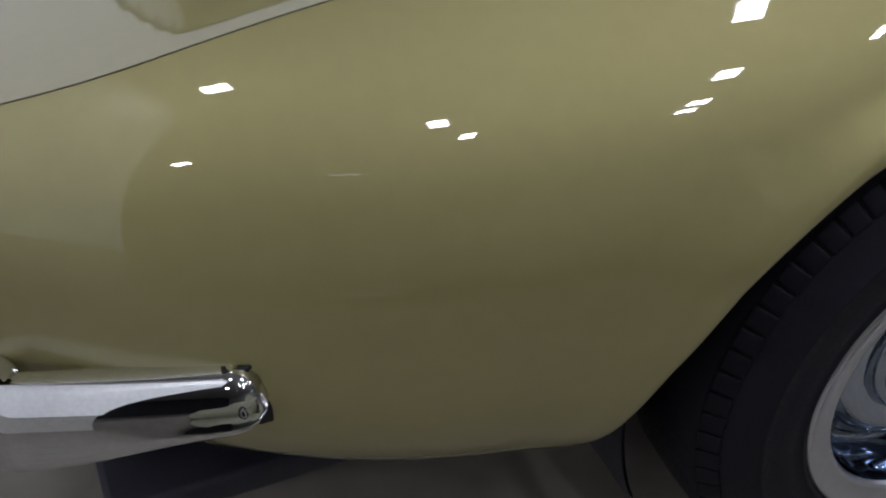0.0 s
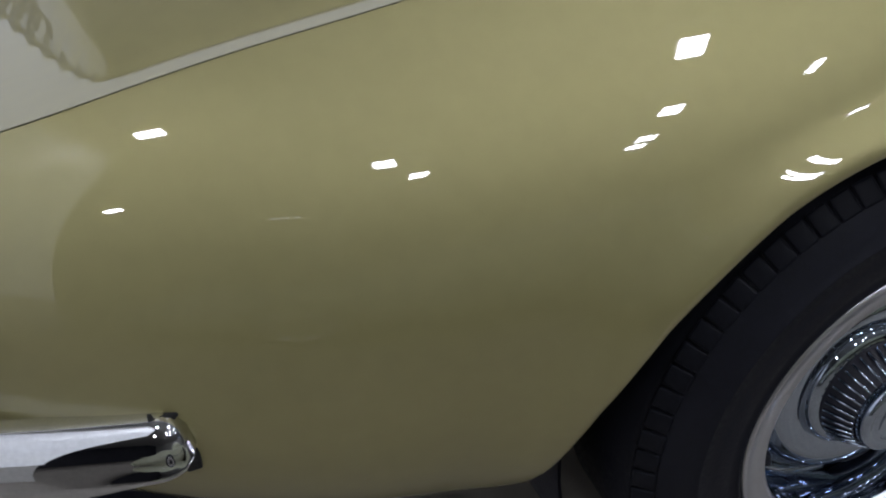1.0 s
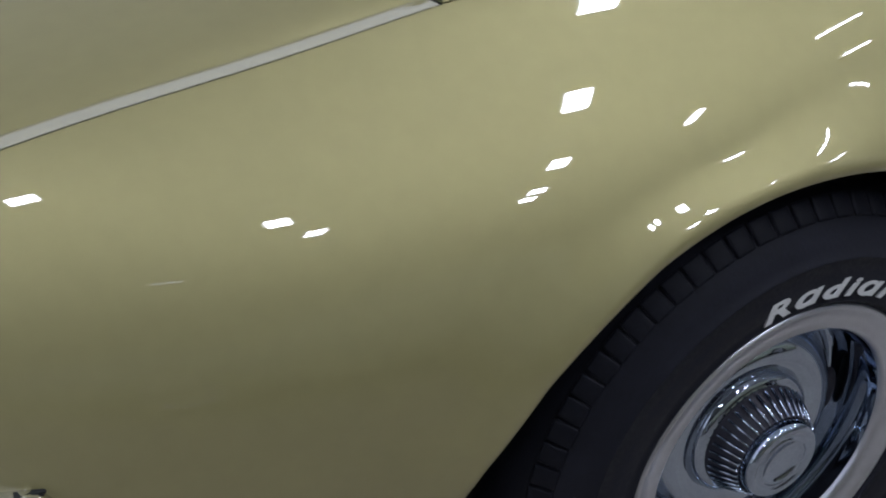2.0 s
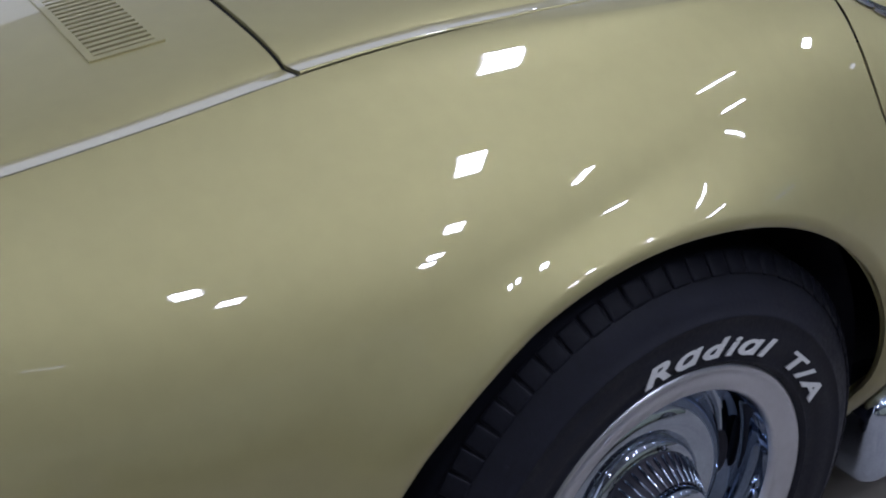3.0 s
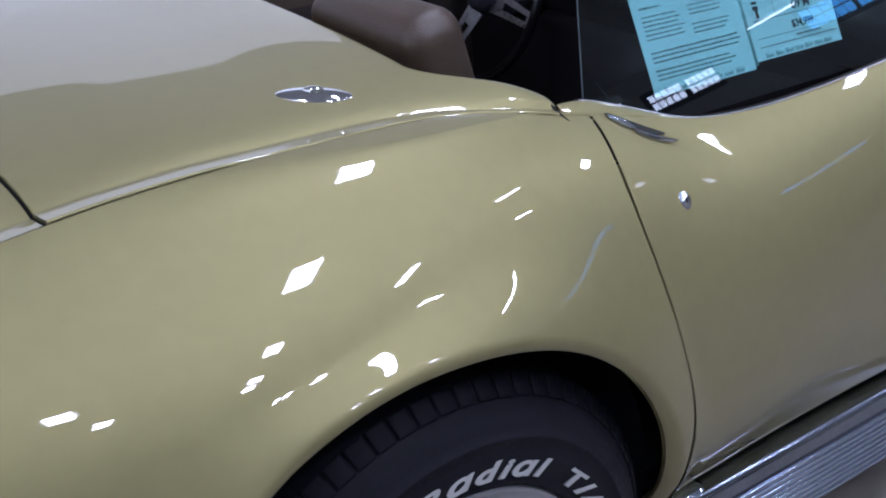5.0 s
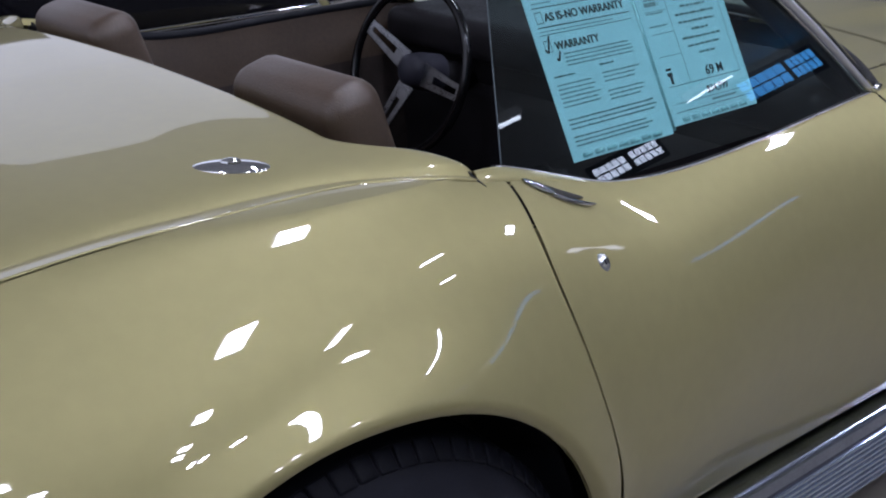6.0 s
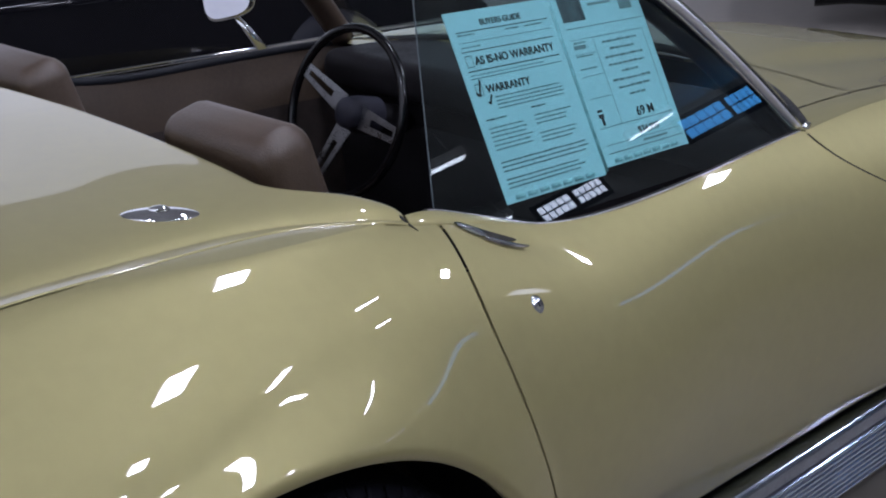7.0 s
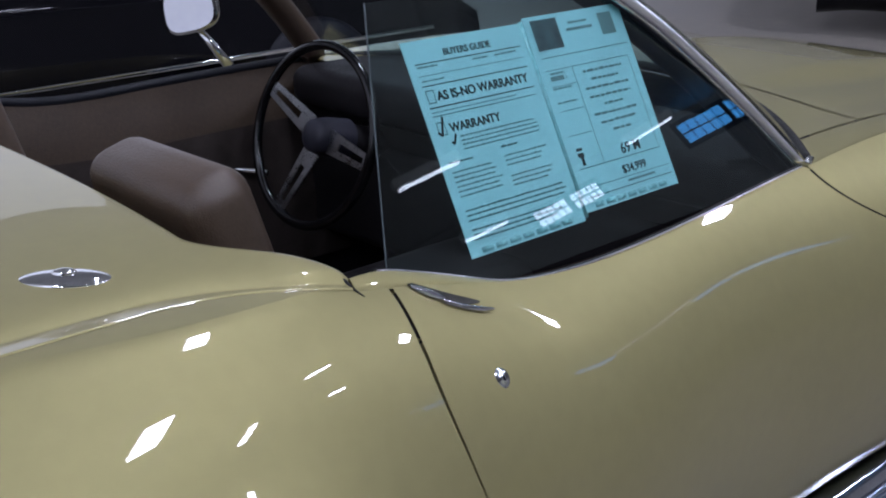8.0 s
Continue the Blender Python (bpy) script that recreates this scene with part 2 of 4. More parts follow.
def fair(table):
    """A natural cubic through a few (x, value) pairs, straight beyond its ends: even in curvature, as a car body is."""
    xs = np.array([a for a, _ in table], float)
    ys = np.array([b for _, b in table], float)
    n = len(xs)
    h = np.diff(xs)
    lhs, rhs = np.eye(n), np.zeros(n)
    for i in range(1, n - 1):
        lhs[i, i - 1:i + 2] = h[i - 1], 2 * (h[i - 1] + h[i]), h[i]
        rhs[i] = 6 * ((ys[i + 1] - ys[i]) / h[i] - (ys[i] - ys[i - 1]) / h[i - 1])
    m = np.linalg.solve(lhs, rhs).tolist()
    xl, yl, hl = xs.tolist(), ys.tolist(), h.tolist()
    first = (yl[1] - yl[0]) / hl[0] - hl[0] / 6 * (2 * m[0] + m[1])
    last = (yl[-1] - yl[-2]) / hl[-1] + hl[-1] / 6 * (m[-2] + 2 * m[-1])

    @functools.lru_cache(maxsize=None)
    def f(x):
        if x <= xl[0]:
            return yl[0] + first * (x - xl[0])
        if x >= xl[-1]:
            return yl[-1] + last * (x - xl[-1])
        i = bisect(xl, x)
        a, b = (xl[i + 1] - x) / hl[i], (x - xl[i]) / hl[i]
        return a * yl[i] + b * yl[i + 1] + ((a ** 3 - a) * m[i] + (b ** 3 - b) * m[i + 1]) * hl[i] ** 2 / 6
    return f


def bisect(xs, x):
    """The stretch of xs that x lies in."""
    for i in range(len(xs) - 2, 0, -1):
        if xs[i] <= x:
            return i
    return 0


def ease(t):
    t = min(1.0, max(0.0, t))
    return t * t * (3 - 2 * t)


# ---- the hall ----
HX0, HX1, HY0, HY1 = -9.0, 15.0, -14.4, 9.0
WALL_AT, WALL_TURN = (9.35, -7.78), 18   # the south wall runs askew to the car


def slab(name, lo, hi, mat, label, category):
    return tagged(part(name, boxed(lo, hi), mat, smooth=False), label, category, kind="structure")


slab("floor", (HX0, HY0, -0.2), (HX1, HY1, 0.0), CONCRETE, "sealed grey-brown concrete showroom floor", "floor")
slab("ceiling", (HX0, HY0, CEIL), (HX1, HY1, CEIL + 0.2), CEILPAINT, "grey painted hall ceiling", "ceiling")
slab("wall_north", (HX0 - 0.2, HY1, -0.2), (HX1 + 0.2, HY1 + 0.2, CEIL + 0.2), WALLPAINT, "white painted hall wall", "wall")
# glowing panel added to this wall so the deck lid reflects white
slab("glow_panel", (HX0 + 0.3, HY1 - 0.06, 0.5), (HX1 - 0.3, HY1 - 0.003, CEIL - 0.05), WALLGLOW, "wide glowing panel added along the hall wall to whiten reflections", "window")
slab("window_2", (-2.497, -2.27, 0.6), (-2.45, 3.0, 4.3), FROST2, "frosted daylight glazing in the partition wall", "window")
slab("wall_partition", (-2.7, -2.30, 0.0), (-2.5, HY1 - 0.1, CEIL), WALLPAINT, "white painted partition wall", "wall")
slab("wall_south", (-19.6, -0.2, -0.2), (6.0, 0.0, CEIL + 0.2), DARKWALL, "grey painted hall wall", "wall").matrix_world = pose(*WALL_AT, 0, 0, 0, WALL_TURN)
slab("wall_west", (HX0 - 0.2, HY0, -0.2), (HX0, HY1, CEIL + 0.2), SHADEWALL, "unseen hall wall with the hall's darkness put into its colour", "wall")
slab("wall_east", (HX1, -6.1, -0.2), (HX1 + 0.2, HY1, CEIL + 0.2), GREYWALL, "white painted hall wall", "wall")


def ceiling_light(x, y, w, d, turn=0.0, glow=DIFFUSER):
    """A hanging rectangular lamp with a glowing diffuser."""
    e = thing("ceiling_light", "white rectangular fluorescent lamp hung under the ceiling", "ceiling lamp", "ceiling lamps")
    z = CEIL - 0.35
    part("frame", boxed((-w / 2 - 0.03, -d / 2 - 0.03, 0.005), (w / 2 + 0.03, d / 2 + 0.03, 0.10), 0.012), HOUSING, e)
    part("diffuser", boxed((-w / 2, -d / 2, -0.012), (w / 2, d / 2, 0.004), 0.003, 1), glow, e, "glowing white diffuser")
    for s in (-1, 1):
        part("suspension_rod", boxed((s * w * 0.35 - 0.006, -0.006, 0.10), (s * w * 0.35 + 0.006, 0.006, 0.35)), HOUSING, e)
    e.matrix_basis = pose(x, y, z, 0, 0, turn)
    return e


# rows of lamps over the near side of the car, and a few beyond it
LAMPS = [(1.93, 0.36, 0.19, 0.76, -17), (1.46, -2.20, 0.19, 0.50, -6), (1.37, -4.09, 0.16, 0.31, -6), (1.27, -5.18, 0.14, 0.20, -6),
         (1.22, -5.55, 0.13, 0.18, -6), (-0.24, -4.18, 0.14, 0.30, 0), (-0.07, -5.00, 0.11, 0.22, -8), (-1.80, -1.72, 0.30, 0.22, 0),
         (-3.85, -4.62, 0.40, 0.16, 12), (2.66, -3.68, 0.10, 0.34, -8),
         (3.85, -2.78, 0.62, 0.05, 14), (4.72, -3.86, 0.48, 0.045, 6)]
for lx, ly, lw, ld, turn in LAMPS:
    ceiling_light(lx, ly, lw, ld, turn)
# one brighter lamp over the aisle, and weaker ones further down the hall
ceiling_light(7.1, -2.10, 0.46, 0.46, 0, BRIGHTLAMP)
ceiling_light(11.6, -3.3, 0.45, 0.40, 0, DIMLAMP)
for lx, ly, lw, ld, turn in [(6.65, -6.55, 0.65, 0.05, 18), (8.15, -7.85, 0.55, 0.04, 14), (10.05, -6.82, 0.6, 0.03, 28), (-1.7, -6.6, 0.5, 0.05, -20)]:
    ceiling_light(lx, ly, lw, ld, turn, FAINTLAMP)


def high_window(name, spans, z0, z1, mat, label):
    """Small-paned lights high up in the skew wall: framed leaves of five by two panes."""
    m = pose(*WALL_AT, 0, 0, 0, WALL_TURN)
    lo, hi = spans[0][0], spans[-1][1]
    w = tagged(part(name, boxed((lo - 0.05, 0.003, z0 - 0.05), (hi + 0.05, 0.02, z1 + 0.05)), BLACK, smooth=False), label, "window", kind="structure")
    for a, b in spans:
        for i in range(5):
            for j in range(2):
                xa, xb = a + (b - a) * i / 5, a + (b - a) * (i + 1) / 5
                za, zb = z0 + (z1 - z0) * j / 2, z0 + (z1 - z0) * (j + 1) / 2
                part("pane", boxed((xa + 0.009, 0.021, za + 0.012), (xb - 0.009, 0.028, zb - 0.012)), mat, w, smooth=False)
    w.matrix_world = m


high_window("window_3", [(-0.445, -0.005), (0.06, 0.45)], 4.70, 4.91, SOFTLAMP, "small-paned white window high in the grey wall")
high_window("window_4", [(1.80, 2.50), (2.56, 2.98)], 4.77, 5.06, BLUELAMP, "small-paned bluish window high in the grey wall")


# ---- the gold convertible: its lines ----
# along the car from the rear axle (x). crest: the upper edge of the flank, where lid, belt or bonnet meet it; ridge: the height
# and half width towards which a cross section rounds over; wide: its widest line; low: its lower edge
crest_y = fair([(-1.02, 0.570), (-0.87, 0.618), (-0.67, 0.633), (-0.42, 0.627), (-0.30, 0.621), (-0.1, 0.621), (0.06, 0.624), (0.14, 0.632),
                (0.20, 0.652), (0.25, 0.676), (0.30, 0.688), (0.36, 0.683), (0.45, 0.676), (0.53, 0.676), (0.65, 0.680), (0.78, 0.684),
                (0.93, 0.680), (1.11, 0.666), (1.25, 0.655), (1.5, 0.64), (2.0, 0.66), (2.5, 0.66), (3.0, 0.60), (3.3, 0.48)])
ridge_z = fair([(-1.02, 0.7875), (-0.8, 0.8436), (-0.55, 0.8638), (-0.25, 0.8804), (0.05, 0.8829), (0.3, 0.8717), (0.55, 0.8241), (0.85, 0.8409), (1.2, 0.8416), (1.6, 0.8352), (2.1, 0.8160), (2.6, 0.7467), (3, 0.6217), (3.3, 0.4715)])
ridge_y = fair([(-1, 0.5372), (-0.55, 0.5750), (-0.15, 0.6185), (0.15, 0.6766), (0.42, 0.6587), (0.85, 0.6050), (1.6, 0.5704), (3, 0.5404)])
wide_y = fair([(-1.05, 0.6062), (-0.9, 0.7098), (-0.7, 0.7954), (-0.45, 0.8436), (-0.15, 0.8780), (0.15, 0.8750), (0.4, 0.8563), (0.65, 0.8291), (0.95, 0.8006), (1.3, 0.8097), (1.8, 0.8435), (2.5, 0.8794), (3, 0.7959), (3.3, 0.6008)])
wide_z = fair([(-1, 0.6230), (-0.55, 0.5571), (-0.15, 0.6038), (0.15, 0.5642), (0.42, 0.510), (0.85, 0.522), (1.6, 0.515), (3, 0.4397)])
round_p = fair([(-1, 2.274), (-0.55, 2.246), (-0.15, 1.914), (0.15, 1.921), (0.42, 2.069), (0.85, 2.195), (1.6, 2.209), (3, 2.205)])
round_q = fair([(-1, 0.692), (-0.55, 0.664), (-0.15, 0.699), (0.15, 0.689), (0.42, 0.723), (0.85, 0.704), (1.6, 0.707), (3, 0.711)])
low_y = spline([(-1.0, 0.50), (-0.69, 0.655), (-0.38, 0.700), (0.0, 0.76), (0.36, 0.778), (0.6, 0.768), (1.2, 0.768), (2.5, 0.80), (3.0, 0.72), (3.3, 0.52)])
low_z = spline([(-1.0, 0.37), (-0.69, 0.305), (-0.49, 0.268), (-0.38, 0.252), (0.0, 0.25), (0.38, 0.275), (0.44, 0.295), (0.6, 0.302), (1.2, 0.305), (2.5, 0.31)])
# the belt over the door, where the bright strip runs
belt_y = fair([(0.29, 0.677), (0.345, 0.666), (0.40, 0.661), (0.445, 0.660), (0.49, 0.663), (0.53, 0.671), (0.60, 0.677), (0.78, 0.681), (0.93, 0.677), (1.11, 0.663), (1.25, 0.652)])
belt_z = fair([(0.29, 0.881), (0.345, 0.873), (0.395, 0.858), (0.445, 0.841), (0.49, 0.8255), (0.53, 0.8135), (0.592, 0.803), (0.653, 0.7985), (0.78, 0.7985), (0.93, 0.8035), (1.11, 0.8085), (1.25, 0.811)])
AXLE_Z = 0.335


@functools.lru_cache(maxsize=None)
def crest_z(x):
    """Height of the flank's upper edge."""
    yr, yw, zr, zw = ridge_y(x), wide_y(x), ridge_z(x), wide_z(x)
    f = min(1.0, max(1e-4, (crest_y(x) - yr) / (yw - yr)))
    return zw + (zr - zw) * (1 - f ** (1 / round_q(x))) ** (1 / round_p(x))


ARCH = fair([(-14, 0.392), (0, 0.377), (10, 0.370), (30, 0.367), (45, 0.371), (60, 0.3745), (75, 0.376), (90, 0.380), (100, 0.386), (112, 0.393), (125, 0.400),
             (140, 0.408), (155, 0.417), (165, 0.425), (175, 0.433), (195, 0.446)])
FLARE_WIDE = fair([(-10, 0.1153), (30, 0.1049), (65, 0.1358), (100, 0.0531), (135, 0.0953), (165, 0.1127), (195, 0.1145)])
FLARE_POWER = fair([(-10, 2.77), (30, 2.87), (65, 2.93), (100, 3.28), (135, 3.00), (165, 2.77), (195, 2.73)])


def arch_r(a):
    g = math.degrees(a)
    return ARCH(g if g > -90 else g + 360)


def side_y(x, z):
    """Half width of the body at x and z, without the flare."""
    zw, yw = wide_z(x), wide_y(x)
    if z >= zw:
        s = min(1.0, (z - zw) / (ridge_z(x) - zw))
        yr = ridge_y(x)
        return yr + (yw - yr) * max(0.0, 1 - s ** round_p(x)) ** round_q(x)
    t = min(1.3, (zw - z) / (zw - low_z(x)))
    return yw - (yw - low_y(x)) * t ** (2.6 - 0.7 * ease((x - 0.15) / 0.2))


def flare(x, z):
    """How far the lip round the rear wheel stands out, and its rolled edge."""
    dx, dz = x, z - AXLE_Z
    a = math.atan2(dz, dx)
    r = arch_r(a)
    d = math.hypot(dx, dz) - r
    xe, ze = r * math.cos(a), AXLE_Z + r * math.sin(a)
    amp = max(0.004, 0.872 - side_y(xe, ze)) * ease((ze - 0.40) / 0.18)
    amp = max(amp, 0.012 * ease((ze - 0.26) / 0.14))
    g = math.degrees(a)
    g = min(195.0, max(-10.0, g if g > -90 else g + 360))
    out = amp * max(0.0, 1 - (max(d, 0) / FLARE_WIDE(g)) ** 2) ** FLARE_POWER(g)
    roll = -0.009 * (1 - d / 0.016) ** 2 if d < 0.016 else 0.0
    return out + roll


def scoop(x, z):
    """The finger hollow in the door ahead of and under the handle, fading out forwards."""
    if not 0.36 < x < 0.66:
        return 0.0
    mid = 0.846 - 0.405 * (x - 0.385)
    return -0.0055 * ease((x - 0.37) / 0.09) * ease((0.65 - x) / 0.16) * math.exp(-((z - mid) / 0.016) ** 2)


def skin(x, z, inset=0.0, wheel=True):
    return side_y(x, z) + (flare(x, z) if wheel and -0.75 < x < 0.6 else 0.0) + scoop(x, z) - inset


SEAM_LOW = (0.393, 0.285)


SHUT = fair([(0.28, 0.386), (0.42, 0.378), (0.48, 0.3745), (0.535, 0.368), (0.585, 0.357), (0.645, 0.3435), (0.715, 0.330), (0.78, 0.3245), (0.82, 0.330), (0.85, 0.3375), (0.88, 0.346)])


def seam_x(z):
    """The door's rear shut line, by height."""
    return SHUT(z)


def front_seam(g):
    """The door's front shut line, by the share of the way down."""
    return 1.250 + 0.27 * ease(g / 0.42)


def quarter_edge(u):
    """Lower edge of the rear quarter: sill, then round the wheel opening, then the foot of the shut line."""
    a0, a1 = math.radians(192), math.radians(-8)
    if u < 0.40:
        x = -1.02 + (u / 0.40) * (1.02 + arch_r(a0) * math.cos(a0))
        k = ease((u - 0.33) / 0.07)
        zend = AXLE_Z + arch_r(a0) * math.sin(a0)
        return x, low_z(x) * (1 - k) + zend * k
    if u < 0.97:
        a = a0 + (a1 - a0) * (u - 0.40) / 0.57
        r = arch_r(a)
        return r * math.cos(a), AXLE_Z + r * math.sin(a)
    t = (u - 0.97) / 0.03
    r = arch_r(a1)
    return r * math.cos(a1) * (1 - t) + SEAM_LOW[0] * t, (AXLE_Z + r * math.sin(a1)) * (1 - t) + SEAM_LOW[1] * t


def quarter_top(u):
    x = -1.02 + 0.56 * u / 0.40 if u < 0.40 else -0.46 + 0.778 * (u - 0.40) / 0.60
    return x, crest_z(x)


def quarter_point(u, v, sign=-1, inset=0.0):
    (xt, zt), (xb, zb) = quarter_top(u), quarter_edge(u)
    g = 0.5 - 0.5 * math.cos(math.pi * v)
    g = 0.65 * g + 0.35 * v
    z = zt + (zb - zt) * g
    x = xt + (xb - xt) * g
    w = ease((u - 0.75) / 0.25)
    x += (seam_x(z) - (0.318 + (SEAM_LOW[0] - 0.318) * g)) * w * min(1, 4 * (1 - v))
    return x, sign * skin(x, z, inset), z


car = thing("convertible_car", "gold metallic two-seat convertible with chrome trim, parked on concrete", "car")


def panel(name, fn, nu, nv, mat=GOLD, parent=car, thick=0.004, label="", flip=False):
    ob = part(name, sheet(fn, nu, nv, flip), mat, parent, label)
    solid(ob, thick, 0.0)
    return ob


for sgn in (-1, 1):
    q = panel("rear_quarter_panel", lambda u, v: quarter_point(u, v, sgn), 260, 80)

    # the shoulder runs on flat from the flank's upper edge to the lid's joint
    def shoulder(u, v):
        x = -0.30 + 0.63 * u
        z = crest_z(x)
        ya = side_y(x, z)
        return x, sgn * (ya + (min(ya, crest_y(x)) - 0.0004 - ya) * v), z + 0.0012 * math.sin(math.pi * 0.5 * v) * min(1, (ya - min(ya, crest_y(x))) / 0.01)
    panel("quarter_shoulder", shoulder, 120, 8, parent=q)

    # turned-in flange of the wheel opening and of the sill
    def flange(u, v):
        x, y, z = quarter_point(u, 1.0, sgn)
        return x, y - sgn * 0.014 * math.sin(v * math.pi / 2), z + 0.003 * math.sin(math.pi * v)
    panel("arch_flange", flange, 200, 8, parent=q)

    # doors
    def door_point(u, v):
        g = 0.6 * (0.5 - 0.5 * math.cos(math.pi * v)) + 0.4 * v
        # rear edge follows the shut line, front edge is nearly upright
        zguess = 0.866 + (low_z(0.42) - 0.866) * g
        xr = seam_x(zguess) + 0.0042 + 0.010 * g * g
        x = xr + (front_seam(g) - xr) * u
        zt, zb = crest_z(x), low_z(x)
        z = zt + (zb - zt) * g
        return x, sgn * skin(x, z), z
    d = panel("door", door_point, 120, 60, label="gold metallic door with a shut window" if sgn < 0 else "")

    def sill_roll(u, v):
        x, y, z = door_point(u, 1.0)
        a = v * math.radians(165)
        return x, y - sgn * (0.013 * (1 - math.cos(a)) + 0.02 * max(0, v - 0.8)), z - 0.013 * math.sin(a)
    panel("door_bottom", sill_roll, 60, 14, parent=d)

    def rear_joint(u, v):
        z = 0.854 - 0.567 * u
        x = seam_x(z) - 0.006 + 0.018 * v
        return x, sgn * (skin(x, min(z, crest_z(x))) - 0.0035), z
    panel("shut_joint", rear_joint, 60, 2, SEAL, thick=0.0008)

    # front wing ahead of the door
    def wing_point(u, v):
        g = 0.6 * (0.5 - 0.5 * math.cos(math.pi * v)) + 0.4 * v
        xf = front_seam(g) + 0.006
        x = xf + (3.3 - xf) * u
        zt, zb = crest_z(x), low_z(x)
        dx = x - 2.489
        if abs(dx) < 0.356:
            zb = max(zb, AXLE_Z + math.sqrt(0.356 ** 2 - dx * dx))
        z = zt + (zb - zt) * g
        return x, sgn * side_y(x, z), z
    panel("front_wing", wing_point, 160, 40)

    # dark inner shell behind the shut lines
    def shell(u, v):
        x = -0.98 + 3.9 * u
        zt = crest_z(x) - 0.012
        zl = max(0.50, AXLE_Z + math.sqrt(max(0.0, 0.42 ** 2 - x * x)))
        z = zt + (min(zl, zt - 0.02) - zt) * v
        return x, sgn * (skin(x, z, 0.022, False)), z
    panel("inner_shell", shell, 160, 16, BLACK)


# ---- deck: lid over the folded roof and the fixed rear deck ----
def deck_z(x, y, lip=0.0):
    yc = crest_y(x)
    d = yc - abs(y)
    fade = 1 - ease((x - 0.02) / 0.26)
    # a narrow band falls away inside the crest, then the lid swells up again to its crown
    wide = 0.034 * (0.35 + 0.65 * fade) + 0.60 * ease((-0.77 - x) / 0.12)
    edge = lip * min(1, d / 0.003) - 0.13 * min(d, wide)
    t = max(0.0, d - wide)
    swell = 0.034 * (1 - math.exp(-t / 0.22)) + 0.006 * (1 - math.exp(-t / 0.02))
    corner = 0.009 * ease((x - 0.19) / 0.10) * ease(d / 0.03)
    return crest_z(x) + 0.0005 + edge + swell * ease((1.3 + x) / 0.6) + corner


def lid_front(y):
    a = abs(y)
    return 0.205 + 0.102 * ease((a - 0.50) / 0.155) - 0.01 * (a / 0.5) ** 2


def lid_point(u, v):
    s = math.sin(math.pi * (v - 0.5))
    xr = -0.3178
    yguess = s * 0.66
    x = xr + (lid_front(yguess) - xr) * u
    y = s * (crest_y(x) - 0.0018)
    return x, y, deck_z(x, y, 0.003)


deck_lid = panel("deck_lid", lid_point, 90, 240, label="gold metallic lid over the folded soft top")


def lid_lip(u, v):
    x, y, z = lid_point(1.0, u)
    a = v * math.pi / 2 * 1.1
    return x + 0.014 * math.sin(a), y, z - 0.014 * (1 - math.cos(a)) - 0.03 * max(0, v - 0.6)


panel("lid_lip", lid_lip, 160, 8, parent=deck_lid)


def lid_joint(u, v):
    x = -0.328 + 0.018 * v
    y = (2 * u - 1) * (crest_y(x) - 0.006)
    return x, y, deck_z(x, y) - 0.0028


panel("lid_joint", lid_joint, 120, 2, SEAL, thick=0.0008)

VENT = (-0.472, -0.404, 0.095, 0.474)


def rear_deck_point(u, v):
    s = math.sin(math.pi * (v - 0.5))
    x = -1.02 + (1.02 - 0.322) * u
    y = s * crest_y(x)
    return x, y, deck_z(x, y)


rear_deck = panel("rear_deck", rear_deck_point, 80, 240)


def tail_point(u, v):
    y = (2 * u - 1)
    z0 = deck_z(-1.02, y * 0.57)
    z = z0 + (0.37 - z0) * v
    return -1.02 - 0.05 * math.sin(math.pi * v), y * min(0.57 + 0.03 * math.sin(math.pi * v), side_y(-1.02, min(z, 0.764))), z


panel("tail_panel", tail_point, 30, 16)

# slatted vents let into the rear deck
def deck_bar(x0, x1, y0, y1, h0, h1, n=12):
    """A flat bar that follows the deck between two heights over it."""
    bm = bmesh.new()
    rows = []
    long_y = abs(y1 - y0) > abs(x1 - x0)
    for k in range(n + 1):
        t = k / n
        if long_y:
            pts = [(x0, y0 + (y1 - y0) * t), (x1, y0 + (y1 - y0) * t)]
        else:
            pts = [(x0 + (x1 - x0) * t, y0), (x0 + (x1 - x0) * t, y1)]
        rows.append([bm.verts.new((px, py, deck_z(px, py) + h)) for px, py in pts for h in (h0, h1)])
    for a, c in zip(rows, rows[1:]):
        for p, q in ((0, 1), (1, 3), (3, 2), (2, 0)):
            bm.faces.new((a[p], a[q], c[q], c[p]))
    bm.faces.new((rows[0][0], rows[0][1], rows[0][3], rows[0][2]))
    bm.faces.new((rows[-1][0], rows[-1][2], rows[-1][3], rows[-1][1]))
    return bm


for sgn in (-1, 1):
    x0, x1, y0, y1 = VENT
    ya, yb = sorted((sgn * y0, sgn * y1))
    v = part("deck_vent", deck_bar(x0, x1, ya, yb, -0.001, 0.0022), BLACK, car, "slatted gold vent grille", smooth=False)
    for bar in ((x0 - 0.006, x0 + 0.002, ya - 0.006, yb + 0.006), (x1 - 0.002, x1 + 0.006, ya - 0.006, yb + 0.006),
                (x0 + 0.002, x1 - 0.002, ya - 0.006, ya + 0.002), (x0 + 0.002, x1 - 0.002, yb - 0.002, yb + 0.006)):
        part("vent_frame", deck_bar(*bar, -0.001, 0.0042), GOLD, v, smooth=False)
    n = 34
    for k in range(n):
        yy = ya + 0.007 + (yb - ya - 0.014) * k / (n - 1)
        part("slat", deck_bar(x0 + 0.002, x1 - 0.002, yy - 0.0031, yy + 0.0031, 0.0, 0.0046, 2), GOLD, v, smooth=False)

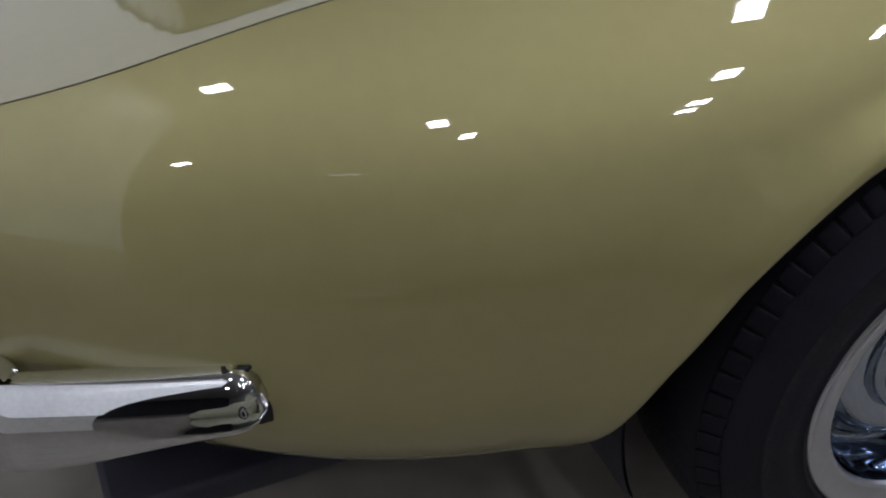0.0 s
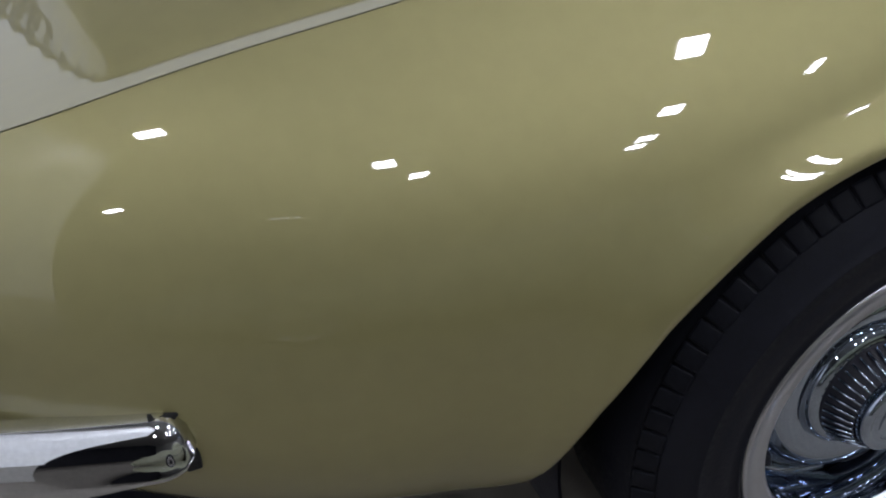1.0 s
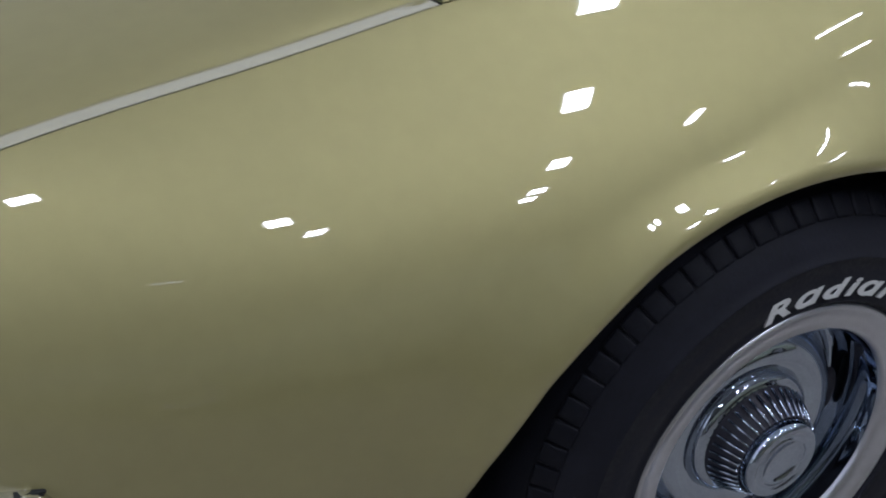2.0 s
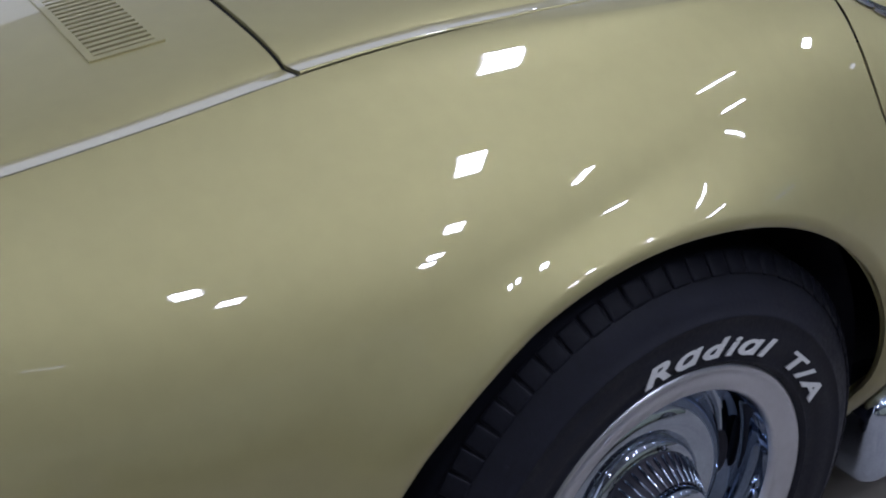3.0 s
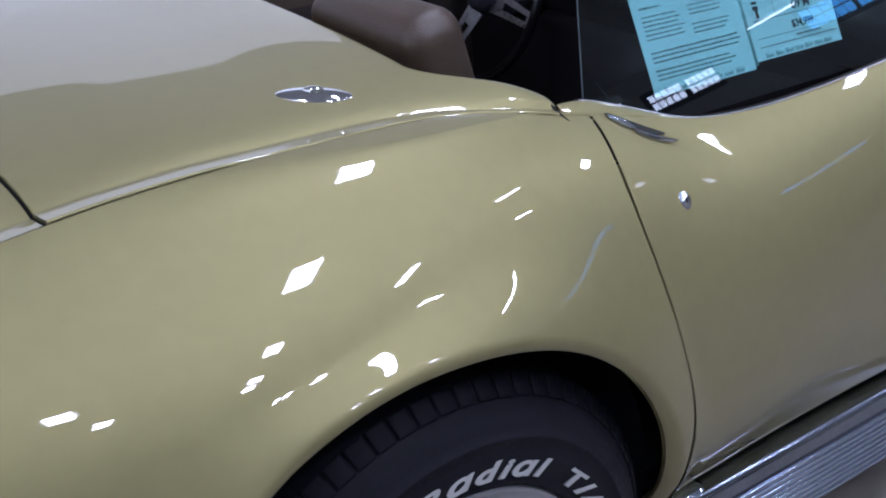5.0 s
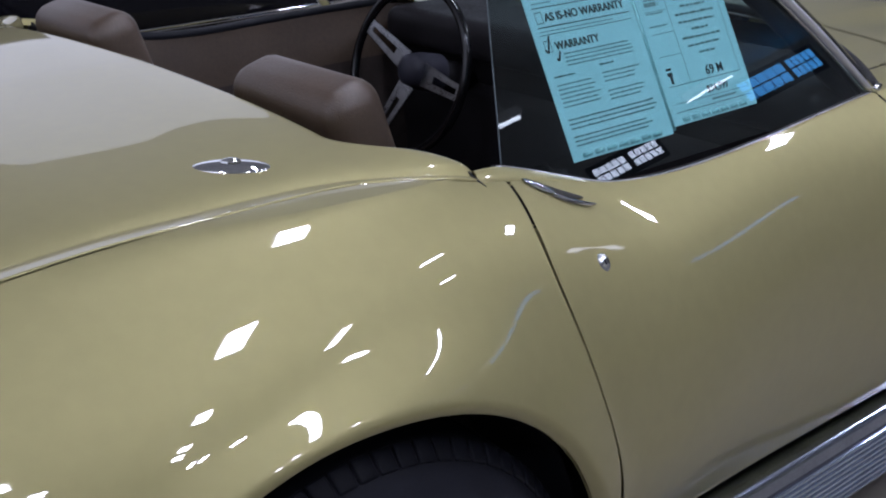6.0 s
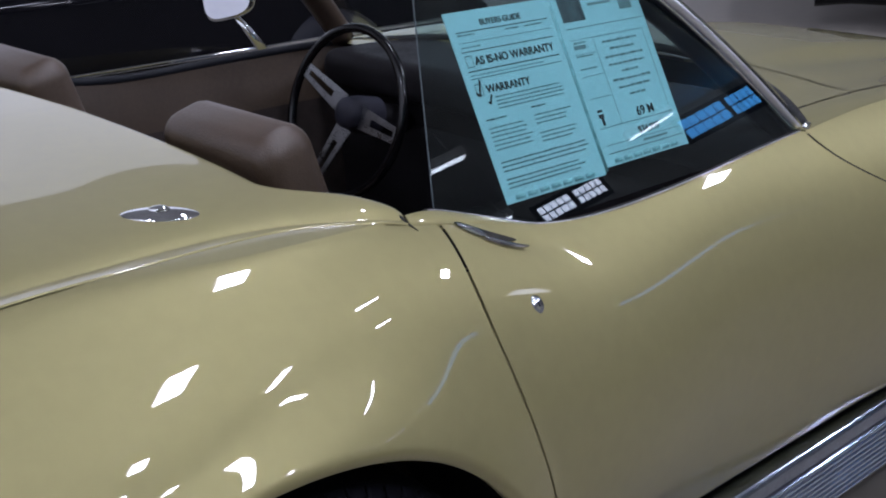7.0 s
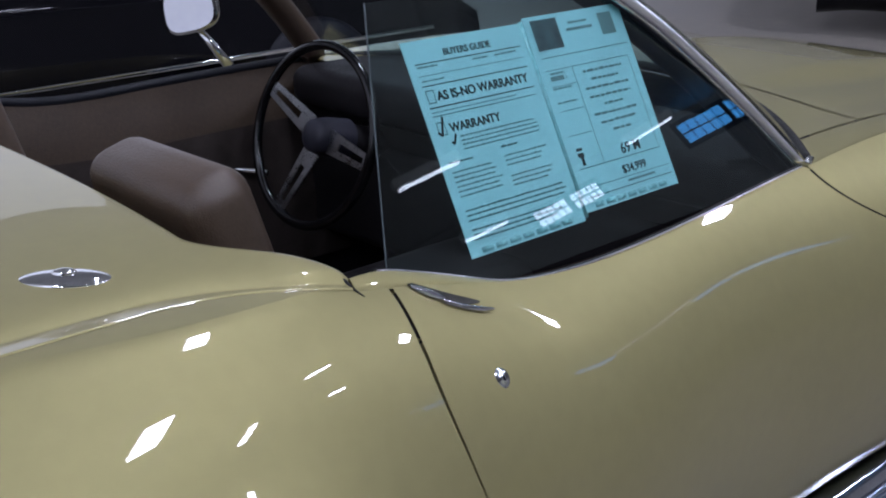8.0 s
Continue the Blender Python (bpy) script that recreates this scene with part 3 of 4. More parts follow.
# oval latch badge on the lid
for sgn in (-1, 1):
    bx, by = 0.057, sgn * 0.510
    bz = deck_z(bx, by)
    bm = bmesh.new()
    bmesh.ops.create_uvsphere(bm, u_segments=40, v_segments=16, radius=1)
    for vv in bm.verts:
        vv.co = Vector((vv.co.x * 0.0485, vv.co.y * 0.023, max(-0.3, vv.co.z) * 0.009))
    lb = part("latch_badge", bm, CHROME, deck_lid, "oval chrome plate with a raised centre")
    lb.matrix_world = pose(bx, by, bz + 0.0022, -3 * sgn, 2, 34 * sgn)
    bm = bmesh.new()
    bmesh.ops.create_uvsphere(bm, u_segments=24, v_segments=12, radius=1)
    for vv in bm.verts:
        vv.co = Vector((vv.co.x * 0.013, vv.co.y * 0.008, vv.co.z * 0.005))
    part("badge_centre", bm, CHROME, lb).matrix_world = pose(bx, by, bz + 0.0105, 0, 0, 34 * sgn)


# ---- rear bumper ----
def bumper(sgn):
    """Chrome corner bumper: a rounded bar along the body side and round the tail."""
    line = []
    y0 = side_y(-0.783, 0.51) + 0.018
    for i in range(40):
        t = i / 39
        x = -0.783 - 0.227 * t
        line.append((x, y0 - 0.086 * t - 0.012 * t * t, 0.526 - 0.020 * t))
    for i in range(1, 16):
        t = i / 15
        line.append((-1.01 - 0.07 * math.sin(t * math.pi / 2), line[39][1] - 0.40 * t, 0.506))
    verts = []
    # a full, rounded section
    prof = []
    for i in range(44):
        a = 2 * math.pi * i / 44
        c, q = math.cos(a), math.sin(a)
        h = 0.041 * math.copysign(abs(q) ** 0.78, q)
        prof.append((0.0255 * math.copysign(abs(c) ** 0.72, c) - 0.26 * h, h))
    n = len(prof)
    m = len(line)
    for i, (x, y, z) in enumerate(line):
        a, b = line[max(0, i - 1)], line[min(m - 1, i + 1)]
        tx, ty = b[0] - a[0], b[1] - a[1]
        ln = math.hypot(tx, ty)
        nx, ny = -ty / ln, tx / ln
        if ny < 0 and i < 40 or nx > 0 and i >= 40:
            nx, ny = -nx, -ny
        k = min(1.0, i / 5)
        g = math.sqrt(1 - (1 - k) ** 2) if k < 1 else 1.0
        g = max(0.02, g)
        for po, pz in prof:
            low = 1.0 if pz > 0 else 0.25 + 1.05 * ease((-0.775 - x) / 0.24)
            verts.append((x + nx * po * (0.35 + 0.65 * g), sgn * (y + ny * po * (0.35 + 0.65 * g)), z + 0.004 + pz * g * low))
    faces = []
    for i in range(m - 1):
        for k in range(n):
            a, b = i * n + k, i * n + (k + 1) % n
            faces.append((a, b, b + n, a + n))
    faces.append(tuple(range(n)))
    faces.append(tuple((m - 1) * n + k for k in range(n)))
    me = bpy.data.meshes.new("bumper")
    me.from_pydata(verts, [], faces)
    me.update()
    o = part("rear_bumper", me, BUMPER, car, "chrome corner bumper")
    y = side_y(-0.775, 0.5)
    for x0, x1, z0, z1 in ((-0.818, -0.790, 0.563, 0.568), (-0.792, -0.777, 0.492, 0.522)):
        part("bumper_gasket", boxed((x0, sgn * (y - 0.002) - 0.006, z0), (x1, sgn * (y - 0.002) + 0.006, z1), 0.002), SEAL, o, "dark rubber gasket")


bumper(-1)
bumper(1)


# ---- wheels ----
def wheel(x, sgn):
    yo = sgn * 0.858
    w = part("wheel", lathe([(0.19, 0.02 if sgn < 0 else -0.02), (0.19, 0.18 if sgn < 0 else -0.18)], 24), BLACK, car)
    at = Matrix.Translation((x, yo, AXLE_Z))
    w.matrix_world = at

    def Y(a):
        return a if sgn < 0 else -a
    prof = [(0.198, 0.012), (0.205, 0.004), (0.212, -0.0005), (0.2145, -0.004), (0.217, -0.0035), (0.219, -0.0015), (0.232, -0.006), (0.252, -0.007), (0.268, -0.0042), (0.2695, -0.0056), (0.272, -0.005), (0.2735, -0.0028), (0.284, 0.0016), (0.292, 0.006),
            (0.306, 0.015), (0.318, 0.026), (0.326, 0.038), (0.331, 0.05), (0.334, 0.10), (0.334, 0.13), (0.331, 0.18), (0.31, 0.205), (0.25, 0.225), (0.20, 0.21)]
    tyre = part("tyre", lathe([(r, Y(a)) for r, a in prof], 96), RUBBER, w, "black radial tyre with raised white letters")
    tyre.matrix_world = at
    # tread blocks on the shoulder
    blk = bpy.data.meshes.new("tread_block")
    bm = boxed((-0.0128, -0.002, -0.001), (0.0128, 0.027, 0.0036), 0.0034, 3)
    bm.to_mesh(blk)
    bm.free()
    blk.materials.append(TREAD)
    for i in range(72):
        a = 360 / 72 * i
        o = part("tread_block", blk, TREAD, tyre)
        tilt = 44
        o.matrix_world = pose(x, yo, AXLE_Z, 0, a, 0) @ pose(0, Y(0.0195), 0.3105, tilt if sgn < 0 else -tilt, 0, 0 if sgn < 0 else 180)
    rim = part("trim_ring", lathe([(r, Y(a)) for r, a in [(0.2095, 0.010), (0.209, 0.003), (0.206, -0.001), (0.202, -0.0015), (0.1995, 0.0012), (0.179, 0.0062), (0.1765, 0.0045), (0.1738, 0.0050), (0.171, 0.009), (0.1695, 0.014)]], 96), RING, w, "polished trim ring")
    rim.matrix_world = at
    part("rim_barrel", lathe([(r, Y(a)) for r, a in [(0.1695, 0.013), (0.168, 0.024), (0.164, 0.034), (0.1655, 0.055), (0.167, 0.060)]], 96), DISH, w, "dark polished rim barrel").matrix_world = at
    dish = part("wheel_dish", lathe([(r, Y(a)) for r, a in [(0.167, 0.05), (0.166, 0.078), (0.160, 0.088), (0.150, 0.082), (0.135, 0.060), (0.120, 0.046), (0.105, 0.044), (0.09, 0.050), (0.078, 0.056), (0.05, 0.058)]], 80), DISH, w, "polished rally wheel dish")
    dish.matrix_world = at
    for k in range(5):
        a = 72 * k + 20
        bm = bmesh.new()
        bmesh.ops.create_uvsphere(bm, u_segments=24, v_segments=10, radius=1)
        for vv in bm.verts:
            vv.co = Vector((vv.co.x * 0.034, vv.co.y * 0.006, vv.co.z * 0.011))
        s = part("slot", bm, BLACK, dish, "dark cooling slot")
        s.matrix_world = pose(x, yo, AXLE_Z, 0, a, 0) @ pose(0, Y(0.072), 0.146, 38 if sgn < 0 else -38, 0, 0)
    cap = part("centre_cap", lathe([(r, Y(a)) for r, a in [(0.088, 0.058), (0.085, 0.046), (0.078, 0.041), (0.071, 0.041), (0.052, 0.002), (0.0525, -0.006), (0.050, -0.012), (0.044, -0.0145), (0.0405, -0.0105), (0.033, -0.0105), (0.031, -0.0135), (0.029, -0.0105), (0.012, -0.010), (0.0, -0.0095)]], 64), DISH, w, "chrome centre cap with fluted sides")
    cap.matrix_world = at
    part("cap_sleeve", lathe([(r, Y(a)) for r, a in [(0.073, 0.040), (0.0545, 0.002)]], 64), BLACK, cap, "dark gap behind the flutes").matrix_world = at
    fin = bpy.data.meshes.new("flute")
    bm = boxed((-0.0013, 0.0, 0.0), (0.0013, 0.038, 0.0045), 0.0006, 1)
    bm.to_mesh(fin)
    bm.free()
    fin.materials.append(DISH)
    for i in range(40):
        o = part("flute", fin, DISH, cap)
        lean = 26 if sgn < 0 else -26
        o.matrix_world = pose(x, yo, AXLE_Z, 0, 360 / 40 * i, 0) @ pose(0, Y(0.002), 0.054, lean, 0, 0 if sgn < 0 else 180)
    return w, tyre


def lettering(text, size, mat, name, bold=0.0, slant=0.0):
    c = bpy.data.curves.new(name, "FONT")
    c.body, c.size, c.extrude, c.shear = text, size, 0.0009, slant
    c.offset = bold
    c.align_x = "CENTER"
    o = bpy.data.objects.new(name, c)
    scene.collection.objects.link(o)
    bpy.context.view_layer.update()
    me = bpy.data.meshes.new_from_object(o)
    bpy.data.objects.remove(o)
    me.materials.clear()
    me.materials.append(mat)
    return me

REAR = wheel(0.0, -1)
wheel(0.0, 1)
wheel(2.489, -1)
wheel(2.489, 1)

# white letters round the tyre wall
LETTERS = "R\u0251di\u0251l T/A"   # the round single-storey a
ADV = {"R": 11.0, "\u0251": 9.0, "d": 9.4, "i": 4.9, "l": 5.4, " ": 8.6, "T": 8.6, "/": 6.2, "A": 10.4}
ang = 108.0
for ch in LETTERS:
    half = ADV[ch] / 2
    ang -= half
    if ch != " ":
        o = part("tyre_letter", lettering(ch, 0.0315, WHITE_RUBBER, "tyre_letter", 0.0010, 0.3), WHITE_RUBBER, REAR[1], smooth=False)
        o.matrix_world = pose(0, -0.858, AXLE_Z, 0, 90 - ang, 0) @ pose(0, -0.0062, 0.2245, 90, 0, 0) @ Matrix.Diagonal((1.82, 1.0, 1, 1))
    ang -= half

# wheel house behind the opening
for sgn in (-1, 1):
    def house(u, v):
        a = math.radians(-20 + 220 * u)
        r = 0.395
        return r * math.cos(a), sgn * (0.775 - 0.275 * v), AXLE_Z + r * math.sin(a)
    panel("wheel_house", house, 40, 2, BLACK)
    part("wheel_house_back", boxed((-0.42, min(sgn * 0.49, sgn * 0.50), 0.12), (0.42, max(sgn * 0.49, sgn * 0.50), 0.76)), BLACK, car)
part("underbody", boxed((-0.95, -0.60, 0.22), (2.9, 0.60, 0.26), 0.01), BLACK, car)


# ---- side exhaust cover with ribs ----
for sgn in (-1, 1):
    e = part("side_pipe_cover", boxed((0.47, min(sgn * 0.66, sgn * 0.795), 0.130), (2.05, max(sgn * 0.66, sgn * 0.795), 0.280), 0.014, 4), DARKCHROME, car, "ribbed bright side exhaust cover")
    part("cover_end", boxed((0.448, min(sgn * 0.656, sgn * 0.800), 0.124), (0.545, max(sgn * 0.656, sgn * 0.800), 0.286), 0.034, 8), ENDCHROME, e, "rounded chrome end of the cover")
    rib = bpy.data.meshes.new("rib")
    bm = boxed((0.56, -0.006, -0.0046), (2.0, 0.006, 0.0046), 0.0042, 5)
    bm.to_mesh(rib)
    bm.free()
    rib.materials.append(RIBCHROME)
    for i in range(9):
        part("rib", rib, RIBCHROME, e).location = (0, sgn * 0.797, 0.150 + 0.0112 * i)
    part("rib_backing", boxed((0.555, min(sgn * 0.77, sgn * 0.7965), 0.143), (2.005, max(sgn * 0.77, sgn * 0.7965), 0.247)), BLACK, e)
    part("rocker", boxed((0.43, min(sgn * 0.60, sgn * 0.705), 0.24), (2.05, max(sgn * 0.60, sgn * 0.705), 0.40), 0.01), BLACK, car, "black rocker behind the exhaust")

# ---- door furniture ----
for sgn in (-1, 1):
    # flush press-flap handle let into the shoulder
    def on_shoulder(t, w, h):
        x = 0.370 + 0.104 * t
        z = 0.8525 - 0.0450 * t - 0.004 * math.sin(math.pi * t) + w
        y = side_y(x, z)
        return x, sgn * (y + 0.55 * h), z + 0.83 * h

    def recess(u, v):
        half = 0.0042 * max(0.0, math.sin(math.pi * u ** 0.8)) ** 0.6
        return on_shoulder(0.02 + 0.90 * u, 0.003 + half * (2 * v - 1), 0.0024)
    h = panel("door_handle", recess, 40, 8, RECESS, thick=0.001, label="recessed chrome press-flap handle")

    def flap(u, v):
        half = 0.0017 * max(0.02, math.sin(math.pi * (0.12 + 0.86 * u))) ** 0.7
        return on_shoulder(0.34 + 0.68 * u, -0.0035 - 0.001 * u + half * (2 * v - 1), 0.0034 + 0.003 * math.sin(math.pi * v))
    panel("handle_flap", flap, 32, 8, HANDLE, parent=h, thick=0.0015, label="chrome flap")

    def thumb(u, v):
        half = 0.0034 * max(0.02, math.sin(math.pi * (0.04 + 0.92 * u))) ** 0.6
        return on_shoulder(0.03 + 0.36 * u, 0.0005 + half * (2 * v - 1), 0.0036 + 0.0042 * math.sin(math.pi * v) * math.sin(math.pi * (0.1 + 0.8 * u)))
    panel("thumb_press", thumb, 24, 8, HANDLE, parent=h, thick=0.0015, label="chrome thumb press")
    ly = side_y(0.428, 0.754)
    k = part("door_lock", lathe([(0.0, -0.006), (0.006, -0.006), (0.0085, -0.004), (0.0105, -0.0045), (0.0125, -0.003), (0.0135, 0.002)], 32), HANDLE, car, "round chrome door lock")
    k.matrix_world = pose(0.428, sgn * ly, 0.754, -32 if sgn < 0 else 180 + 32, 0, 0) @ Matrix.Diagonal((0.82, 1, 0.98, 1))
    part("keyhole", boxed((-0.001, -0.0068, -0.0035), (0.001, -0.0055, 0.0035)), BLACK, k).matrix_world = k.matrix_world.copy()

# gold ledge, chrome strip and seal along the belt
for sgn in (-1, 1):
    def ledge(u, v):
        x = 0.2945 + 0.9525 * u
        c, b = (crest_y(x) - 0.0005, crest_z(x)), (belt_y(x), belt_z(x))
        k = ease(v) * 0.5 + v * 0.5
        up = math.sin(v * math.pi / 2)
        return x, sgn * (c[0] + (b[0] - c[0]) * k), c[1] + (b[1] - c[1]) * up + 0.0006
    panel("belt_ledge", ledge, 90, 10, thick=0.002)

    def ledge_lip(u, v):
        x, y, z = ledge(u, 1.0)
        return x, y - sgn * 0.006 * v, z - 0.012 * v
    panel("ledge_lip", ledge_lip, 60, 2, thick=0.001)
    run = [0.345 + 0.90 * i / 60 for i in range(61)]
    if sgn < 0:
        part("belt_strip", tube([(x, sgn * (belt_y(x) - 0.0012), belt_z(x) + 0.0008) for x in run], 0.0021, 8), STRIP, car, "thin bright belt strip")
    part("belt_seal", tube([(x, sgn * (belt_y(x) - 0.0085), belt_z(x) - 0.004) for x in run], 0.0055, 8), SEAL, car)
# slit between the lid's corner and the door
part("lid_slit", tube([(0.2915, -0.662, 0.8815), (0.2922, -0.674, 0.8785), (0.2935, -0.686, 0.8725), (0.299, -0.696, 0.865)], lambda t: 0.0022 - 0.001 * t, 6), SEAL, deck_lid)

# ---- side window with its papers ----
GY, GS = -0.645, 0.52


def on_glass(x, z, inside=0.0):
    n = math.hypot(1, GS)
    return x, GY + GS * (z - 0.81) + inside / n, z - inside * GS / n


def window_sheet(u, v):
    z = 0.80 + 0.33 * v
    xr = 0.375 + 0.115 * v
    xf = 1.262 - 0.345 * v
    return on_glass(xr + (xf - xr) * u, z)


side_window = panel("side_window", window_sheet, 40, 16, GLASS, thick=0.001, label="raised tinted side window")
side_window.visible_shadow = False
part("glass_edge", tube([on_glass(0.375 + 0.115 * v / 20, 0.80 + 0.33 * v / 20) for v in range(21)], 0.0011, 8), material("glass_edge", (0.06, 0.08, 0.09), rough=0.5, vary=0.1), side_window)


def paper_matrix(x0, z0):
    """Places a flat sheet, drawn in x and y, just behind the window from its lower rear corner; it faces out."""
    n = math.hypot(1, GS)
    right = Vector((1, 0, 0))
    up = Vector((0, GS / n, 1 / n))
    out = right.cross(up)
    o = Vector(on_glass(x0, z0, 0.005))
    return Matrix(((right.x, up.x, out.x, o.x), (right.y, up.y, out.y, o.y), (right.z, up.z, out.z, o.z), (0, 0, 0, 1)))


def ink_bars(bars, mat, name, parent, m):
    bm = bmesh.new()
    for x, y, w, h in bars:
        vs = [bm.verts.new((a, b, 0.0012)) for a, b in ((x, y), (x + w, y), (x + w, y + h), (x, y + h))]
        bm.faces.new(vs)
    me = bpy.data.meshes.new(name)
    bm.to_mesh(me)
    bm.free()
    o = part(name, me, mat, parent, smooth=False)
    o.matrix_world = m
    return o


def written(text, x, y, size, parent, m, mat=INK, bold=0.00035):
    me = lettering(text, size, mat, "printed_text", bold)
    o = part("printed_text", me, mat, parent, smooth=False)
    o.matrix_world = m @ Matrix.Translation((x, y, 0.0008)) @ Matrix.Diagonal((1, 1, 0.4, 1))
    return o


def text_lines(rnd, x, y, w, n, pitch, h, ragged=0.25):
    """Lines of unreadable print: a row of short bars for the words of each line."""
    bars = []
    for i in range(n):
        end = x + w * (1 - ragged * rnd.random())
        a = x
        while a < end:
            b = min(end, a + h * (1.2 + 2.6 * rnd.random()))
            bars.append((a, y - i * pitch + h * 0.12 * rnd.random(), b - a, h * (0.62 + 0.2 * rnd.random())))
            a = b + h * 0.42
    return bars


rnd = random.Random(5)
m1 = paper_matrix(0.527, 0.834)
W, H = 0.214, 0.279
guide = tagged(part("buyers_guide", boxed((0, 0, -0.0006), (W, H, 0.0004)), PAPER, smooth=False), "pale cyan printed buyers guide sheet taped inside the side window", "paper sheet", "window papers")
guide.matrix_world = m1
written("BUYERS GUIDE", W * 0.5, H - 0.024, 0.0128, guide, m1, bold=0.00005)
written("AS IS-NO WARRANTY", W * 0.53, H - 0.079, 0.0166, guide, m1, bold=0.0003)
written("WARRANTY", W * 0.37, H - 0.121, 0.0160, guide, m1, bold=0.0003)
ink_bars([(0.012, H - 0.031, W - 0.024, 0.0012), (0.012, H - 0.0595, W - 0.024, 0.0012), (0.012, H - 0.088, W - 0.024, 0.0014), (0.012, H - 0.0985, W - 0.024, 0.0008),
          (0.012, H - 0.046, W - 0.024, 0.0005)], INK, "printed_rule", guide, m1)
ink_bars([(0.014, H - 0.0815, 0.013, 0.0009), (0.014, H - 0.0655, 0.013, 0.0009), (0.014, H - 0.0815, 0.0009, 0.016), (0.0265, H - 0.0815, 0.0009, 0.016),
          (0.014, H - 0.123, 0.013, 0.0009), (0.014, H - 0.107, 0.013, 0.0009), (0.014, H - 0.123, 0.0009, 0.016), (0.0265, H - 0.123, 0.0009, 0.016)], INK, "tick_box", guide, m1)
bm = bmesh.new()
for a, b in (((0.013, -0.118), (0.018, -0.124)), ((0.018, -0.124), (0.027, -0.100)), ((0.030, -0.133), (0.033, -0.137)), ((0.033, -0.137), (0.040, -0.124))):
    p, q = Vector((a[0], H + a[1], 0.0014)), Vector((b[0], H + b[1], 0.0014))
    s = (q - p).cross(Vector((0, 0, 1))).normalized() * 0.0017
    bm.faces.new([bm.verts.new(c) for c in (p - s, q - s, q + s, p + s)])
me = bpy.data.meshes.new("tick")
bm.to_mesh(me)
bm.free()
tick = part("tick_mark", me, INK, guide, "hand-drawn tick marks", smooth=False)
tick.matrix_world = m1
bars = text_lines(rnd, 0.014, H - 0.036, 0.04, 1, 0.01, 0.003) + text_lines(rnd, 0.11, H - 0.037, 0.03, 1, 0.01, 0.003) + text_lines(rnd, 0.150, H - 0.037, 0.04, 1, 0.01, 0.003)
bars += text_lines(rnd, 0.014, H - 0.0535, 0.05, 1, 0.01, 0.0025) + text_lines(rnd, 0.014, H - 0.094, 0.17, 1, 0.004, 0.0018)
bars += text_lines(rnd, 0.046, H - 0.130, 0.148, 4, 0.0055, 0.0026, 0.12)
bars += text_lines(rnd, 0.014, H - 0.172, 0.085, 6, 0.0062, 0.0028, 0.3) + text_lines(rnd, 0.108, H - 0.168, 0.085, 3, 0.0062, 0.0028, 0.3) + text_lines(rnd, 0.108, H - 0.195, 0.085, 3, 0.0062, 0.0028, 0.3)
ink_bars(bars, GREYINK, "small_print", guide, m1)
bars = text_lines(rnd, 0.014, H - 0.160, 0.045, 1, 0.01, 0.0034) + text_lines(rnd, 0.108, H - 0.156, 0.03, 1, 0.01, 0.0034)
bars += text_lines(rnd, 0.014, H - 0.222, 0.185, 3, 0.0065, 0.0030, 0.1) + text_lines(rnd, 0.014, H - 0.247, 0.185, 3, 0.0060, 0.0028, 0.25)
ink_bars(bars, MIDINK, "fine_print", guide, m1)

m2 = paper_matrix(0.7485, 0.842)
W2, H2 = 0.203, 0.276
price = tagged(part("price_sheet", boxed((0, 0, -0.0006), (W2, H2, 0.0004)), PAPER, smooth=False), "pale cyan price sheet with a photo inside the window", "paper sheet", "window papers")
price.matrix_world = m2
written("69 M", W2 * 0.63, 0.064, 0.021, price, m2, bold=0.0001)
written("$34,999", W2 * 0.60, 0.037, 0.016, price, m2, bold=0.0001)
ink_bars([(0.012, H2 - 0.049, 0.052, 0.043)], material("photo_print", (0.05, 0.09, 0.10), rough=0.5, vary=0.7, scale=60), "photo", price, m2)
ink_bars([(0.012, H2 - 0.060, W2 - 0.02, 0.0008), (0.064, 0.058, 0.0007, 0.140), (0.186, 0.058, 0.0007, 0.140), (0.064, 0.198, 0.122, 0.0007), (0.012, 0.058, 0.176, 0.0008),
          (0.012, 0.018, W2 - 0.02, 0.001), (0.012, 0.031, W2 - 0.02, 0.0006), (0.012, 0.105, 0.05, 0.0006), (0.012, 0.140, 0.05, 0.0006), (0.012, 0.175, 0.05, 0.0006), (0.012, 0.198, 0.05, 0.0006)], INK, "printed_rule", price, m2)
bars = []
for i, w in enumerate((0.085, 0.06, 0.095, 0.09, 0.04, 0.095, 0.08, 0.04)):
    bars += text_lines(rnd, 0.125 - w / 2, 0.186 - 0.0125 * i, w, 1, 0.01, 0.0046, 0.03)
bars += text_lines(rnd, 0.018, 0.192, 0.036, 1, 0.01, 0.004) + text_lines(rnd, 0.016, 0.183, 0.042, 1, 0.01, 0.008) + text_lines(rnd, 0.014, 0.171, 0.04, 2, 0.02, 0.003)
bars += [(0.078, H2 - 0.028, 0.055, 0.004), (0.085, H2 - 0.018, 0.04, 0.003), (0.150, H2 - 0.042, 0.03, 0.032), (0.10, 0.024, 0.06, 0.003)]
ink_bars(bars, GREYINK, "small_print", price, m2)
ink_bars([(0.018, 0.083, 0.012, 0.004), (0.018, 0.074, 0.012, 0.006), (0.022, 0.062, 0.006, 0.012)], INK, "pump_symbol", price, m2)
